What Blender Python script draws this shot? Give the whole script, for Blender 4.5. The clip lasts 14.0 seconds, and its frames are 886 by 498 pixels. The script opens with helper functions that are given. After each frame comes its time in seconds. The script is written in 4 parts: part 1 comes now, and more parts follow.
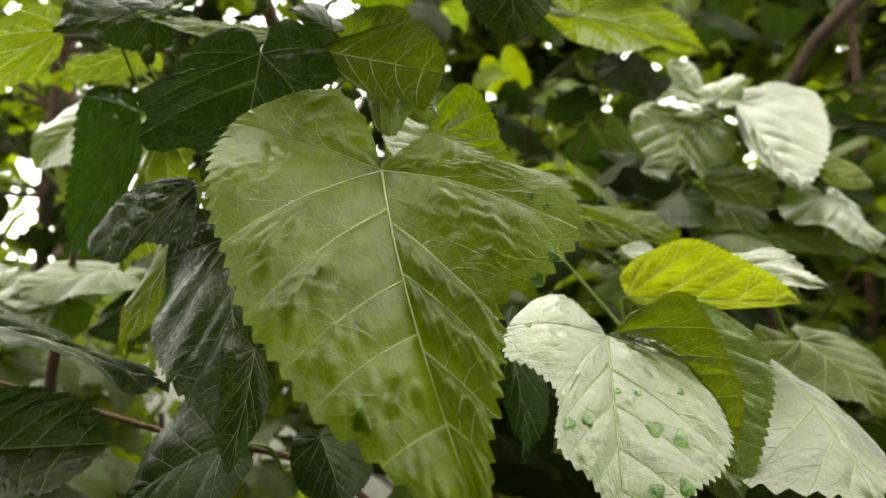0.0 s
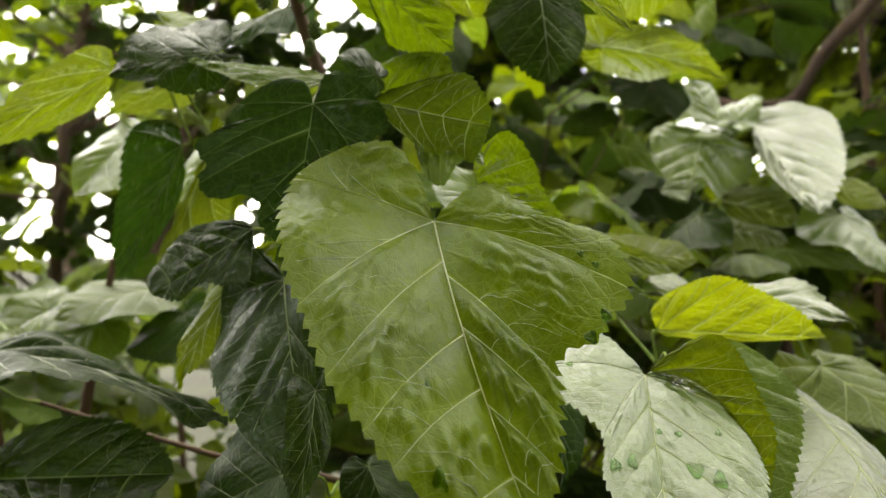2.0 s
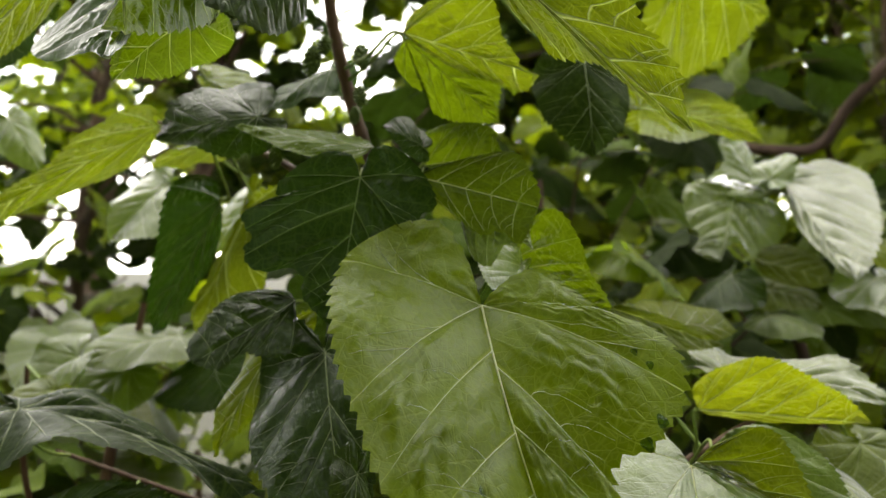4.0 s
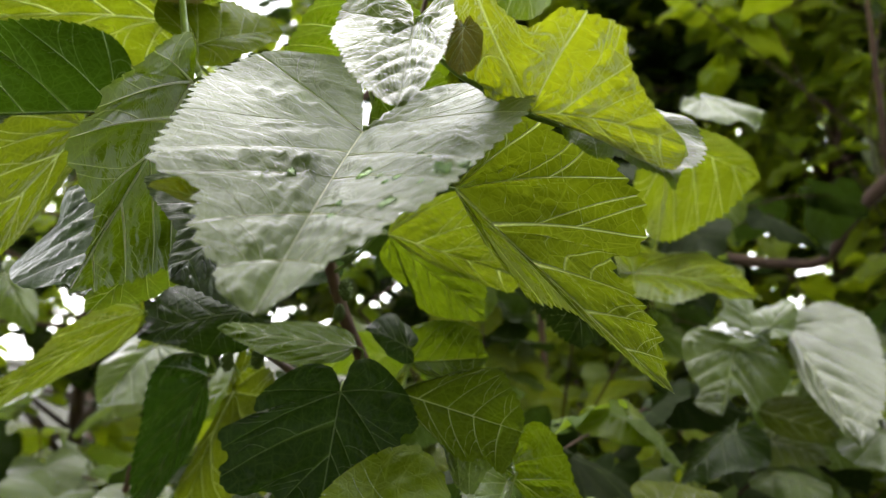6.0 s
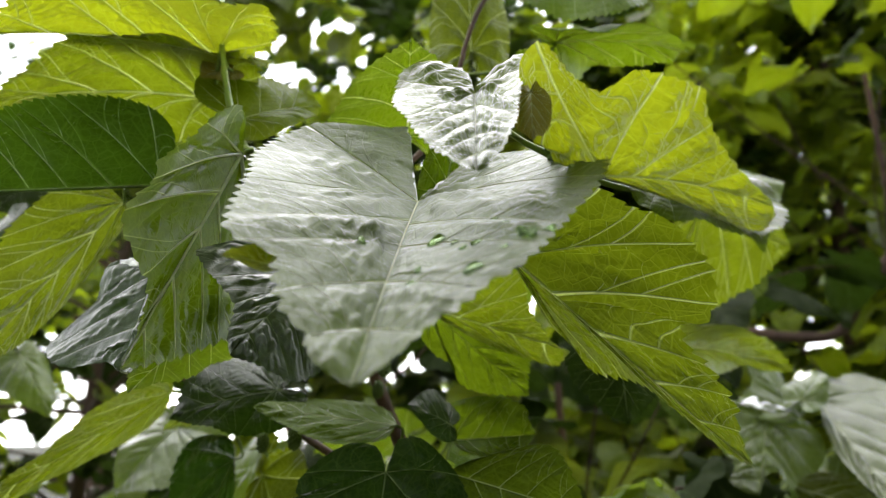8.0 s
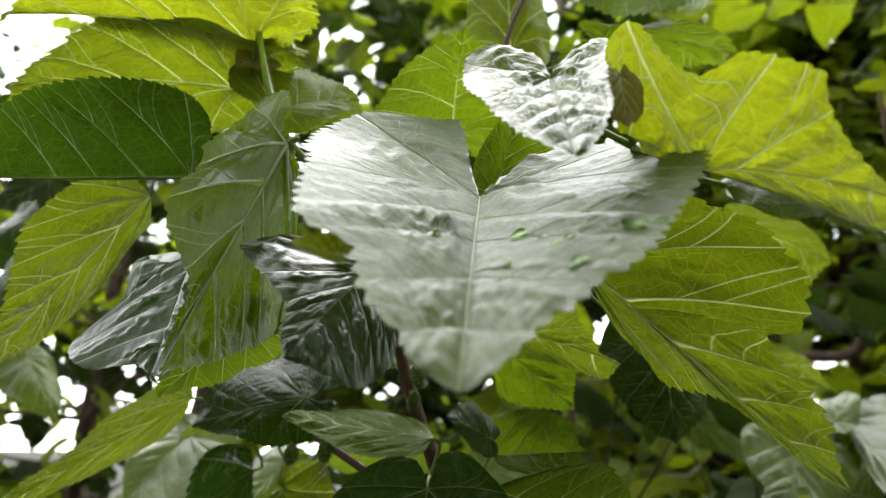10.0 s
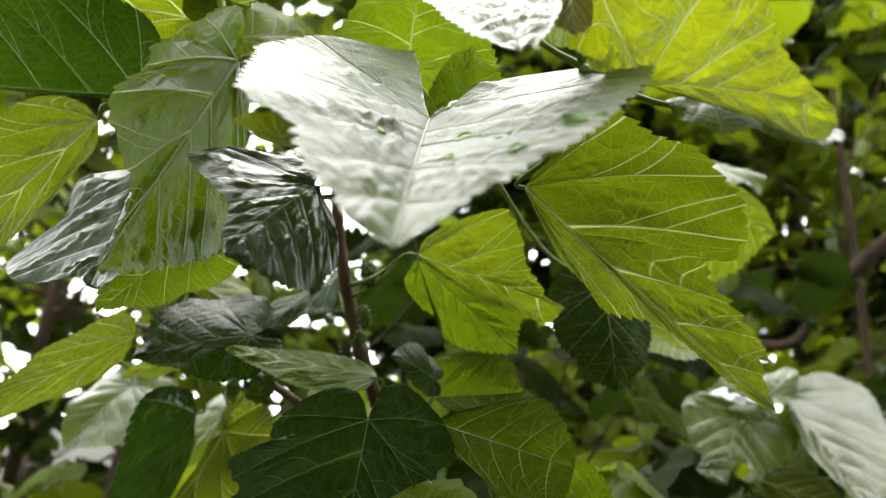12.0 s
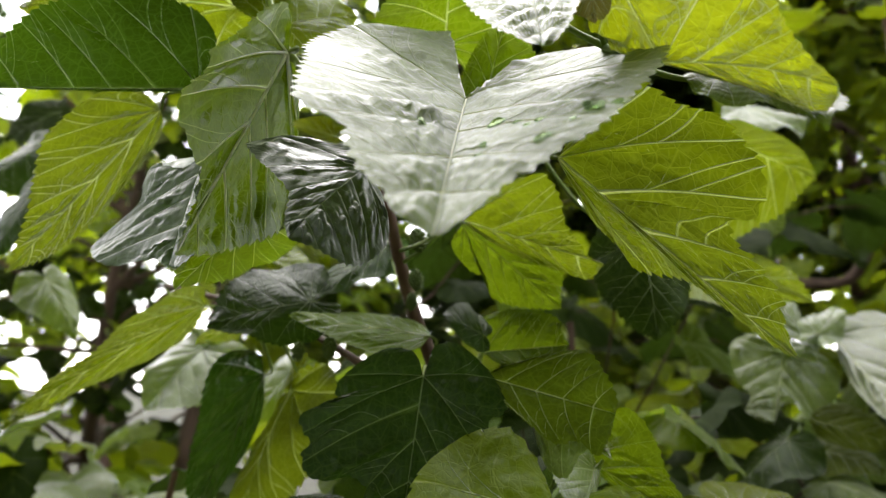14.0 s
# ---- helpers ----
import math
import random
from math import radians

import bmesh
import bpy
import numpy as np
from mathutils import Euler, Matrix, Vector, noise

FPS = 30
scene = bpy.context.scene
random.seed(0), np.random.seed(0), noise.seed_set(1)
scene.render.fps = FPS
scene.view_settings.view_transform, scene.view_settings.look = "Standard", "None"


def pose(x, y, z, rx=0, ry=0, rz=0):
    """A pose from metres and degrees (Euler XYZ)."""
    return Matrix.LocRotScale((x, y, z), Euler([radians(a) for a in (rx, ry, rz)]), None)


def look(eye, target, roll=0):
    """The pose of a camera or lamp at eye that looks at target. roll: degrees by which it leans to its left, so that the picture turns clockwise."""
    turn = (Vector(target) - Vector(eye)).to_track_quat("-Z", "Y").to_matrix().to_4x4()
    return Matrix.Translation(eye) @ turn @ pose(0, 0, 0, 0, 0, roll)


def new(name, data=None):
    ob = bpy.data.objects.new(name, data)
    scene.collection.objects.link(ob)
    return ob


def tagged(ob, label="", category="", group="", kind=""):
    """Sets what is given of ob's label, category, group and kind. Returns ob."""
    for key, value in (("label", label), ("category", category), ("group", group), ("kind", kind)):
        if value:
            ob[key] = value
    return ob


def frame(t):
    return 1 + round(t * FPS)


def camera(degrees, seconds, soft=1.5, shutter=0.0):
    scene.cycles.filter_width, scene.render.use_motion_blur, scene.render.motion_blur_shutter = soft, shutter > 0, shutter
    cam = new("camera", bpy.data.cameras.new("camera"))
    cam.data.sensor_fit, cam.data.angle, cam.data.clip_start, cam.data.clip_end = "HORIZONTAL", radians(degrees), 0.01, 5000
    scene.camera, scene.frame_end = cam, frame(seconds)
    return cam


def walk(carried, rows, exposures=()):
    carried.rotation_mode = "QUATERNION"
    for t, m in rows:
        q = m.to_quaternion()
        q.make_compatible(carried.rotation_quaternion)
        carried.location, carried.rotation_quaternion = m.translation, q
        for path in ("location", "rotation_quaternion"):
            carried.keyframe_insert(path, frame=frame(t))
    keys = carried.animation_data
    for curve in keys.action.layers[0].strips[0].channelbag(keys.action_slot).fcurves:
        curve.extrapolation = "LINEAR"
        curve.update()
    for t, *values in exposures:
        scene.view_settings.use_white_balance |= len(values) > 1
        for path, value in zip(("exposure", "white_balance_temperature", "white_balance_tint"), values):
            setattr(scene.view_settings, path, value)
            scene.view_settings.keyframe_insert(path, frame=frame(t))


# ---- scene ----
cam = camera(55.0, 14.0, soft=1.3)
PATH = [
    (0, (0.02, -0.006, 1.501), (-0.069, 1.992, 1.502), -1.3),
    (0.5, (0.023, -0.012, 1.504), (-0.07, 1.985, 1.51), -1.4),
    (1, (0.029, -0.017, 1.506), (-0.056, 1.981, 1.508), -1.4),
    (1.5, (0.015, -0.018, 1.508), (-0.067, 1.98, 1.505), -1.4),
    (2, (0.0, -0.03, 1.526), (-0.098, 1.968, 1.516), -1.3),
    (2.5, (-0.01, -0.032, 1.534), (-0.14, 1.964, 1.555), -1.4),
    (2.7, (-0.005, -0.034, 1.535), (-0.14, 1.961, 1.569), -1.3),
    (5, (-0.023, -0.024, 1.59), (-0.145, 1.972, 1.651), 1.1),
    (5.5, (-0.017, -0.027, 1.612), (-0.158, 1.96, 1.783), 0.2),
    (6, (-0.002, -0.023, 1.624), (-0.155, 1.956, 1.869), 0.1),
    (6.5, (-0.001, -0.025, 1.63), (-0.159, 1.944, 1.944), -0.1),
    (7, (-0.006, -0.008, 1.62), (-0.16, 1.952, 1.986), -0.1),
    (7.5, (-0.011, -0.014, 1.624), (-0.167, 1.937, 2.036), -0.8),
    (8, (-0.027, -0.015, 1.622), (-0.175, 1.933, 2.05), -0.7),
    (8.5, (-0.028, -0.013, 1.616), (-0.204, 1.932, 2.049), -0.5),
    (10.8, (-0.063, 0.017, 1.625), (-0.131, 1.961, 2.089), 2.5),
    (11, (-0.061, 0.015, 1.623), (-0.104, 1.96, 2.087), 2.8),
    (11.5, (-0.056, 0.018, 1.607), (-0.098, 1.961, 2.076), 2.8),
    (12, (-0.049, 0.015, 1.597), (-0.093, 1.967, 2.03), 2.1),
    (12.5, (-0.044, 0.009, 1.599), (-0.101, 1.971, 1.982), 1.3),
    (13, (-0.05, 0.017, 1.59), (-0.161, 1.988, 1.908), 0.6),
    (13.5, (-0.051, -0.009, 1.599), (-0.201, 1.96, 1.912), 0.1),
    (14, (-0.045, -0.015, 1.599), (-0.205, 1.953, 1.917), 0.1),
]
cam.data.dof.use_dof, cam.data.dof.focus_distance, cam.data.dof.aperture_fstop = True, 0.345, 12.0
EXPOSURES = [(0, 2.78, 7400, 4), (2.5, 2.74, 7400, 5), (5, 2.40, 6800, 9), (7.5, 2.19, 6450, 10), (10.8, 2.25, 6500, 9), (12, 2.45, 6600, 9), (13, 2.44, 6650, 9), (14, 2.37, 6650, 10)]
walk(cam, [(t, look(eye, target, roll)) for t, eye, target, roll in PATH], EXPOSURES)
SKY, SUN = 0.15, 0.9

# ---- world and light: overcast daylight from above ----
world = bpy.data.worlds.new("overcast")
scene.world = world
world.use_nodes = True
wn = world.node_tree
wn.nodes.clear()
sky = wn.nodes.new("ShaderNodeTexSky")
sky.sky_type = 'NISHITA'
sky.sun_disc = False
sky.sun_elevation = radians(50)
sky.sun_rotation = radians(-12)
sky.dust_density = 0.4
grey = wn.nodes.new("ShaderNodeHueSaturation")
grey.inputs["Saturation"].default_value = 0.10
back = wn.nodes.new("ShaderNodeBackground")
back.inputs["Strength"].default_value = SKY
wout = wn.nodes.new("ShaderNodeOutputWorld")
wn.links.new(sky.outputs[0], grey.inputs["Color"])
wn.links.new(grey.outputs[0], back.inputs["Color"])
wn.links.new(back.outputs[0], wout.inputs["Surface"])

sun = new("sun", bpy.data.lights.new("sun", 'SUN'))
sun.data.energy = SUN
sun.data.angle = radians(90)
sun.data.color = (1.0, 0.97, 0.92)
sun.matrix_world = pose(0, 6, 6, -40, 0, 12)


# ---- materials ----
def node_mat(name):
    m = bpy.data.materials.new(name)
    m.use_nodes = True
    m.node_tree.nodes.clear()
    return m, m.node_tree.nodes, m.node_tree.links


def val(ns, ls, op, a, b=None, c=None, clamp=False):
    n = ns.new("ShaderNodeMath")
    n.operation = op
    n.use_clamp = clamp
    for i, v in enumerate((a, b, c)):
        if v is None:
            continue
        if isinstance(v, (int, float)):
            n.inputs[i].default_value = v
        else:
            ls.new(v, n.inputs[i])
    return n.outputs[0]


def mixc(ns, ls, f, a, b):
    n = ns.new("ShaderNodeMix")
    n.data_type = 'RGBA'
    for i, v in ((0, f), (6, a), (7, b)):
        if isinstance(v, (int, float)):
            n.inputs[i].default_value = v
        elif isinstance(v, tuple):
            n.inputs[i].default_value = (*v, 1)
        else:
            ls.new(v, n.inputs[i])
    return n.outputs[2]


def leaf_mat(name, face, through_colour, vein, rough=0.32, trans=0.42, gloss=1.0, relief=0.5, rib=None, dimple=0.3):
    """A leaf blade: veins from the map 'vein', fine net from the map 'flat', light that shines through, a waxy skin."""
    m, ns, ls = node_mat(name)
    out = ns.new("ShaderNodeOutputMaterial")
    uv = ns.new("ShaderNodeUVMap")
    uv.uv_map = "vein"
    flat = ns.new("ShaderNodeUVMap")
    flat.uv_map = "flat"
    sep = ns.new("ShaderNodeSeparateXYZ")
    ls.new(uv.outputs[0], sep.inputs[0])
    u, v = sep.outputs[0], sep.outputs[1]
    info = ns.new("ShaderNodeObjectInfo")
    shift = ns.new("ShaderNodeVectorMath")
    shift.operation = 'MULTIPLY_ADD'
    ls.new(info.outputs["Random"], shift.inputs[0])
    shift.inputs[1].default_value = (7.3, 3.1, 0)
    ls.new(flat.outputs[0], shift.inputs[2])
    p = shift.outputs[0]
    # side veins: whole numbers of u
    d = val(ns, ls, 'PINGPONG', u, 0.5)
    w = val(ns, ls, 'DIVIDE', 0.012 if rib else 0.014, val(ns, ls, 'ADD', v, 0.25))
    side = val(ns, ls, 'SUBTRACT', 1.4 if rib else 1.0, val(ns, ls, 'DIVIDE', d, w), clamp=True)
    # midrib
    mid = val(ns, ls, 'SUBTRACT', 1.4 if rib else 1.0, val(ns, ls, 'DIVIDE', v, 0.016), clamp=True)
    main = val(ns, ls, 'MAXIMUM', side, mid)
    # forks of the side veins
    for start, slope in ((0.34, 1.0), (0.60, 1.25)):
        q = val(ns, ls, 'PINGPONG', val(ns, ls, 'MULTIPLY_ADD', val(ns, ls, 'SUBTRACT', v, start), slope, u), 0.5)
        line = val(ns, ls, 'SUBTRACT', 1.2, val(ns, ls, 'DIVIDE', q, 0.014), clamp=True)
        line = val(ns, ls, 'MULTIPLY', line, val(ns, ls, 'GREATER_THAN', v, start))
        line = val(ns, ls, 'MULTIPLY', line, 0.5 if rib else 0.2)
        main = val(ns, ls, 'MAXIMUM', main, line)
    # fine net
    wob = ns.new("ShaderNodeTexNoise")
    wob.inputs["Scale"].default_value = 60
    ls.new(p, wob.inputs["Vector"])
    rung = val(ns, ls, 'PINGPONG', val(ns, ls, 'ADD', val(ns, ls, 'MULTIPLY', v, 9.0), val(ns, ls, 'MULTIPLY', wob.outputs[0], 1.6)), 0.5)
    rungs = val(ns, ls, 'SUBTRACT', 1.0, val(ns, ls, 'DIVIDE', rung, 0.09), clamp=True)
    vor = ns.new("ShaderNodeTexVoronoi")
    vor.feature = 'DISTANCE_TO_EDGE'
    vor.inputs["Scale"].default_value = 260
    ls.new(p, vor.inputs["Vector"])
    net = val(ns, ls, 'SUBTRACT', 1.0, val(ns, ls, 'DIVIDE', vor.outputs[0], 0.12), clamp=True)
    wide = ns.new("ShaderNodeTexVoronoi")
    wide.feature = 'DISTANCE_TO_EDGE'
    wide.inputs["Scale"].default_value = 105
    ls.new(p, wide.inputs["Vector"])
    cross = val(ns, ls, 'SUBTRACT', 1.0, val(ns, ls, 'DIVIDE', wide.outputs[0], 0.045), clamp=True)
    fine = val(ns, ls, 'MAXIMUM', val(ns, ls, 'MULTIPLY', rungs, 0.45), val(ns, ls, 'MULTIPLY', net, 0.4))
    fine = val(ns, ls, 'MAXIMUM', fine, val(ns, ls, 'MULTIPLY', cross, 0.8))
    # blotches
    blot = ns.new("ShaderNodeTexNoise")
    blot.inputs["Scale"].default_value = 28
    blot.inputs["Detail"].default_value = 5
    ls.new(p, blot.inputs["Vector"])
    dark = tuple(c * 0.62 for c in face)
    lite = tuple(min(1, c * 1.3) for c in face)
    base = mixc(ns, ls, val(ns, ls, 'MULTIPLY_ADD', blot.outputs[0], 1.6, -0.3, clamp=True), dark, lite)
    hue = ns.new("ShaderNodeHueSaturation")
    ls.new(base, hue.inputs["Color"])
    ls.new(val(ns, ls, 'MULTIPLY_ADD', info.outputs["Random"], 0.5, 0.75), hue.inputs["Value"])
    ls.new(val(ns, ls, 'MULTIPLY_ADD', info.outputs["Random"], 0.02, 0.49), hue.inputs["Hue"])
    skin = mixc(ns, ls, val(ns, ls, 'MULTIPLY', fine, 0.22), hue.outputs[0], vein)
    skin = mixc(ns, ls, val(ns, ls, 'MULTIPLY', main, 0.75), skin, vein)
    thru = mixc(ns, ls, val(ns, ls, 'MULTIPLY_ADD', blot.outputs[0], 1.8, -0.4, clamp=True), tuple(c * 0.72 for c in through_colour), tuple(c * 1.2 for c in through_colour))
    thru = mixc(ns, ls, val(ns, ls, 'MULTIPLY', fine, 0.5), thru, tuple(c * 1.7 + 0.02 for c in through_colour))
    thru = mixc(ns, ls, val(ns, ls, 'MULTIPLY', main, 0.85 if rib else 0.6), thru, rib or tuple(min(0.9, c * 2.2 + 0.05) for c in through_colour))
    # relief
    grain = ns.new("ShaderNodeTexNoise")
    grain.inputs["Scale"].default_value = 420
    ls.new(p, grain.inputs["Vector"])
    h = val(ns, ls, 'ADD', val(ns, ls, 'MULTIPLY', main, -1.0), val(ns, ls, 'MULTIPLY', fine, -0.26))
    h = val(ns, ls, 'ADD', h, val(ns, ls, 'MULTIPLY', grain.outputs[0], 0.12))
    h = val(ns, ls, 'ADD', h, val(ns, ls, 'MULTIPLY', wob.outputs[0], 1.1))
    h = val(ns, ls, 'ADD', h, val(ns, ls, 'MULTIPLY', val(ns, ls, 'MULTIPLY', rung, wob.outputs[0]), 0.7))
    for size, high in ((150, 1.5), (340, 0.6)):
        dome = ns.new("ShaderNodeTexVoronoi")
        dome.feature = 'SMOOTH_F1'
        dome.inputs["Scale"].default_value = size
        dome.inputs["Smoothness"].default_value = 0.35
        ls.new(p, dome.inputs["Vector"])
        h = val(ns, ls, 'SUBTRACT', h, val(ns, ls, 'MULTIPLY', dome.outputs[0], high * dimple))
    bump = ns.new("ShaderNodeBump")
    bump.inputs["Strength"].default_value = relief
    bump.inputs["Distance"].default_value = 0.0011
    ls.new(h, bump.inputs["Height"])
    n = bump.outputs[0]
    dif = ns.new("ShaderNodeBsdfDiffuse")
    ls.new(skin, dif.inputs["Color"])
    ls.new(n, dif.inputs["Normal"])
    tra = ns.new("ShaderNodeBsdfTranslucent")
    ls.new(thru, tra.inputs["Color"])
    ls.new(n, tra.inputs["Normal"])
    body = ns.new("ShaderNodeMixShader")
    body.inputs[0].default_value = trans
    ls.new(dif.outputs[0], body.inputs[1])
    ls.new(tra.outputs[0], body.inputs[2])
    fre = ns.new("ShaderNodeFresnel")
    fre.inputs["IOR"].default_value = 1.45
    ls.new(n, fre.inputs["Normal"])
    glo = ns.new("ShaderNodeBsdfGlossy")
    ls.new(val(ns, ls, 'MULTIPLY_ADD', blot.outputs[0], 0.2, rough - 0.1), glo.inputs["Roughness"])
    ls.new(n, glo.inputs["Normal"])
    top = ns.new("ShaderNodeMixShader")
    ls.new(val(ns, ls, 'MULTIPLY', fre.outputs[0], gloss, clamp=True), top.inputs[0])
    ls.new(body.outputs[0], top.inputs[1])
    ls.new(glo.outputs[0], top.inputs[2])
    ls.new(top.outputs[0], out.inputs["Surface"])
    return m


def plain_mat(name, a, b, rough=0.7, scale=40.0, bump_by=0.002, spec=0.3, stretch=(1, 1, 1)):
    m, ns, ls = node_mat(name)
    out = ns.new("ShaderNodeOutputMaterial")
    co = ns.new("ShaderNodeTexCoord")
    mp = ns.new("ShaderNodeMapping")
    mp.inputs["Scale"].default_value = stretch
    ls.new(co.outputs["Object"], mp.inputs[0])
    n1 = ns.new("ShaderNodeTexNoise")
    n1.inputs["Scale"].default_value = scale
    n1.inputs["Detail"].default_value = 6
    n2 = ns.new("ShaderNodeTexNoise")
    n2.inputs["Scale"].default_value = scale * 0.12
    for n in (n1, n2):
        ls.new(mp.outputs[0], n.inputs["Vector"])
    f = val(ns, ls, 'MULTIPLY_ADD', val(ns, ls, 'ADD', n1.outputs[0], n2.outputs[0]), 1.6, -1.1, clamp=True)
    pr = ns.new("ShaderNodeBsdfPrincipled")
    ls.new(mixc(ns, ls, f, a, b), pr.inputs["Base Color"])
    pr.inputs["Roughness"].default_value = rough
    pr.inputs["Specular IOR Level"].default_value = spec
    bp = ns.new("ShaderNodeBump")
    bp.inputs["Distance"].default_value = bump_by
    ls.new(n1.outputs[0], bp.inputs["Height"])
    ls.new(bp.outputs[0], pr.inputs["Normal"])
    ls.new(pr.outputs[0], out.inputs["Surface"])
    return m


PALE = (0.80, 0.92, 0.30)
TONE = {
    "dark": leaf_mat("leaf_dark", (0.018, 0.036, 0.004), (0.05, 0.12, 0.003), (0.15, 0.22, 0.04), rough=0.20, trans=0.30, gloss=0.34, relief=0.5),
    # darkened green: the shade cast by other leaves is put into the colour
    "shade": leaf_mat("leaf_painted_shade", (0.012, 0.028, 0.002), (0.035, 0.09, 0.003), (0.15, 0.22, 0.04), rough=0.34, trans=0.26, gloss=0.3, relief=0.5),
    "mid": leaf_mat("leaf_green", (0.090, 0.122, 0.003), (0.27, 0.35, 0.002), (0.32, 0.38, 0.07), rough=0.27, trans=0.36, gloss=0.34, relief=0.4, dimple=0.25),
    "fresh": leaf_mat("leaf_fresh", (0.062, 0.102, 0.004), (0.170, 0.250, 0.003), (0.26, 0.34, 0.06), rough=0.30, trans=0.42, gloss=0.16, relief=0.45),
    "young": leaf_mat("leaf_young", (0.088, 0.122, 0.005), (0.170, 0.222, 0.003), (0.42, 0.48, 0.09), rough=0.5, trans=0.54, gloss=0.35, relief=0.7, rib=PALE),
    "yellow": leaf_mat("leaf_yellow", (0.190, 0.235, 0.009), (0.355, 0.415, 0.006), (0.50, 0.56, 0.10), rough=0.5, trans=0.56, gloss=0.35, relief=0.8, rib=PALE),
    "under": leaf_mat("leaf_underside", (0.062, 0.108, 0.006), (0.165, 0.250, 0.003), (0.42, 0.52, 0.16), rough=0.45, trans=0.50, gloss=0.12, relief=0.4, rib=PALE),
    # underside tone with the shade of the leaf above painted in
    "deep": leaf_mat("leaf_below_painted_shade", (0.028, 0.058, 0.005), (0.070, 0.145, 0.003), (0.22, 0.32, 0.07), rough=0.5, trans=0.42, gloss=0.25, rib=(0.18, 0.30, 0.05)),
    "glossy": leaf_mat("leaf_dark_glossy", (0.014, 0.028, 0.004), (0.04, 0.09, 0.003), (0.12, 0.18, 0.04), rough=0.18, trans=0.25, gloss=0.58, relief=0.6),
    "slick": leaf_mat("leaf_dark_slick", (0.020, 0.040, 0.005), (0.05, 0.11, 0.003), (0.12, 0.18, 0.04), rough=0.36, trans=0.25, gloss=2.0, relief=0.3, dimple=0.4),
    "wet": leaf_mat("leaf_wet", (0.072, 0.110, 0.010), (0.20, 0.31, 0.005), (0.30, 0.38, 0.12), rough=0.38, trans=0.38, gloss=0.66, relief=0.5),
    "soaked": leaf_mat("leaf_soaked", (0.085, 0.125, 0.012), (0.20, 0.31, 0.005), (0.34, 0.42, 0.14), rough=0.34, trans=0.38, gloss=1.4, relief=0.45),
    "pleated": leaf_mat("leaf_pleated", (0.095, 0.135, 0.016), (0.24, 0.36, 0.005), (0.30, 0.38, 0.12), rough=0.42, trans=0.38, gloss=1.15, relief=0.7),
    "bush": leaf_mat("leaf_bush", (0.130, 0.185, 0.008), (0.33, 0.43, 0.005), (0.32, 0.40, 0.08), rough=0.42, trans=0.48, gloss=0.2),
    # shaded copy of the bush leaf: deep shade is painted into its colour
    "bush_dark": leaf_mat("leaf_bush_painted_shade", (0.010, 0.020, 0.002), (0.026, 0.052, 0.002), (0.16, 0.22, 0.05), rough=0.42, trans=0.36, gloss=0.08),
    "bud": leaf_mat("leaf_bud", (0.20, 0.17, 0.03), (0.36, 0.32, 0.03), (0.45, 0.36, 0.12), rough=0.45, trans=0.45, gloss=0.5),
}


def vein_mat(name, a, b, thin):
    """Pale leaf ribs: part of the light goes through them."""
    m, ns, ls = node_mat(name)
    out = ns.new("ShaderNodeOutputMaterial")
    tex = ns.new("ShaderNodeTexNoise")
    tex.inputs["Scale"].default_value = 90
    col = mixc(ns, ls, tex.outputs[0], a, b)
    dif, tra, mix = ns.new("ShaderNodeBsdfDiffuse"), ns.new("ShaderNodeBsdfTranslucent"), ns.new("ShaderNodeMixShader")
    ls.new(col, dif.inputs[0])
    ls.new(col, tra.inputs[0])
    mix.inputs[0].default_value = thin
    ls.new(dif.outputs[0], mix.inputs[1])
    ls.new(tra.outputs[0], mix.inputs[2])
    fre, glo, top = ns.new("ShaderNodeFresnel"), ns.new("ShaderNodeBsdfGlossy"), ns.new("ShaderNodeMixShader")
    glo.inputs["Roughness"].default_value = 0.4
    ls.new(fre.outputs[0], top.inputs[0])
    ls.new(mix.outputs[0], top.inputs[1])
    ls.new(glo.outputs[0], top.inputs[2])
    ls.new(top.outputs[0], out.inputs["Surface"])
    return m


VEIN = vein_mat("leaf_vein", (0.50, 0.56, 0.20), (0.72, 0.76, 0.38), 0.45)
VEIN_DARK = vein_mat("leaf_vein_dark", (0.16, 0.22, 0.07), (0.28, 0.34, 0.13), 0.35)
RIB = vein_mat("leaf_rib", (0.86, 0.90, 0.62), (0.95, 0.97, 0.78), 0.75)
PETIOLE = plain_mat("petiole_green", (0.12, 0.20, 0.03), (0.22, 0.28, 0.06), 0.45, 200, 0.0003)
TWIG = plain_mat("young_bark", (0.055, 0.028, 0.015), (0.115, 0.062, 0.034), 0.6, 180, 0.0012, stretch=(1, 1, 0.25))
BARK = plain_mat("old_bark", (0.045, 0.028, 0.020), (0.12, 0.075, 0.052), 0.85, 40, 0.01, stretch=(1, 1, 0.2))
FRUIT = plain_mat("green_fruit", (0.055, 0.095, 0.012), (0.12, 0.17, 0.03), 0.5, 300, 0.0004)
SOIL = plain_mat("soil", (0.016, 0.012, 0.008), (0.03, 0.035, 0.012), 0.95, 14, 0.02)
DROP, ns_, ls_ = node_mat("water")
o_ = ns_.new("ShaderNodeOutputMaterial")
g_, c_, x_ = ns_.new("ShaderNodeBsdfGlass"), ns_.new("ShaderNodeBsdfTransparent"), ns_.new("ShaderNodeMixShader")
g_.inputs["IOR"].default_value = 1.33
g_.inputs["Color"].default_value = (0.64, 0.75, 0.52, 1)
g_.inputs["Roughness"].default_value = 0.0
c_.inputs["Color"].default_value = (0.64, 0.75, 0.52, 1)
x_.inputs[0].default_value = 0.12
ls_.new(g_.outputs[0], x_.inputs[1])
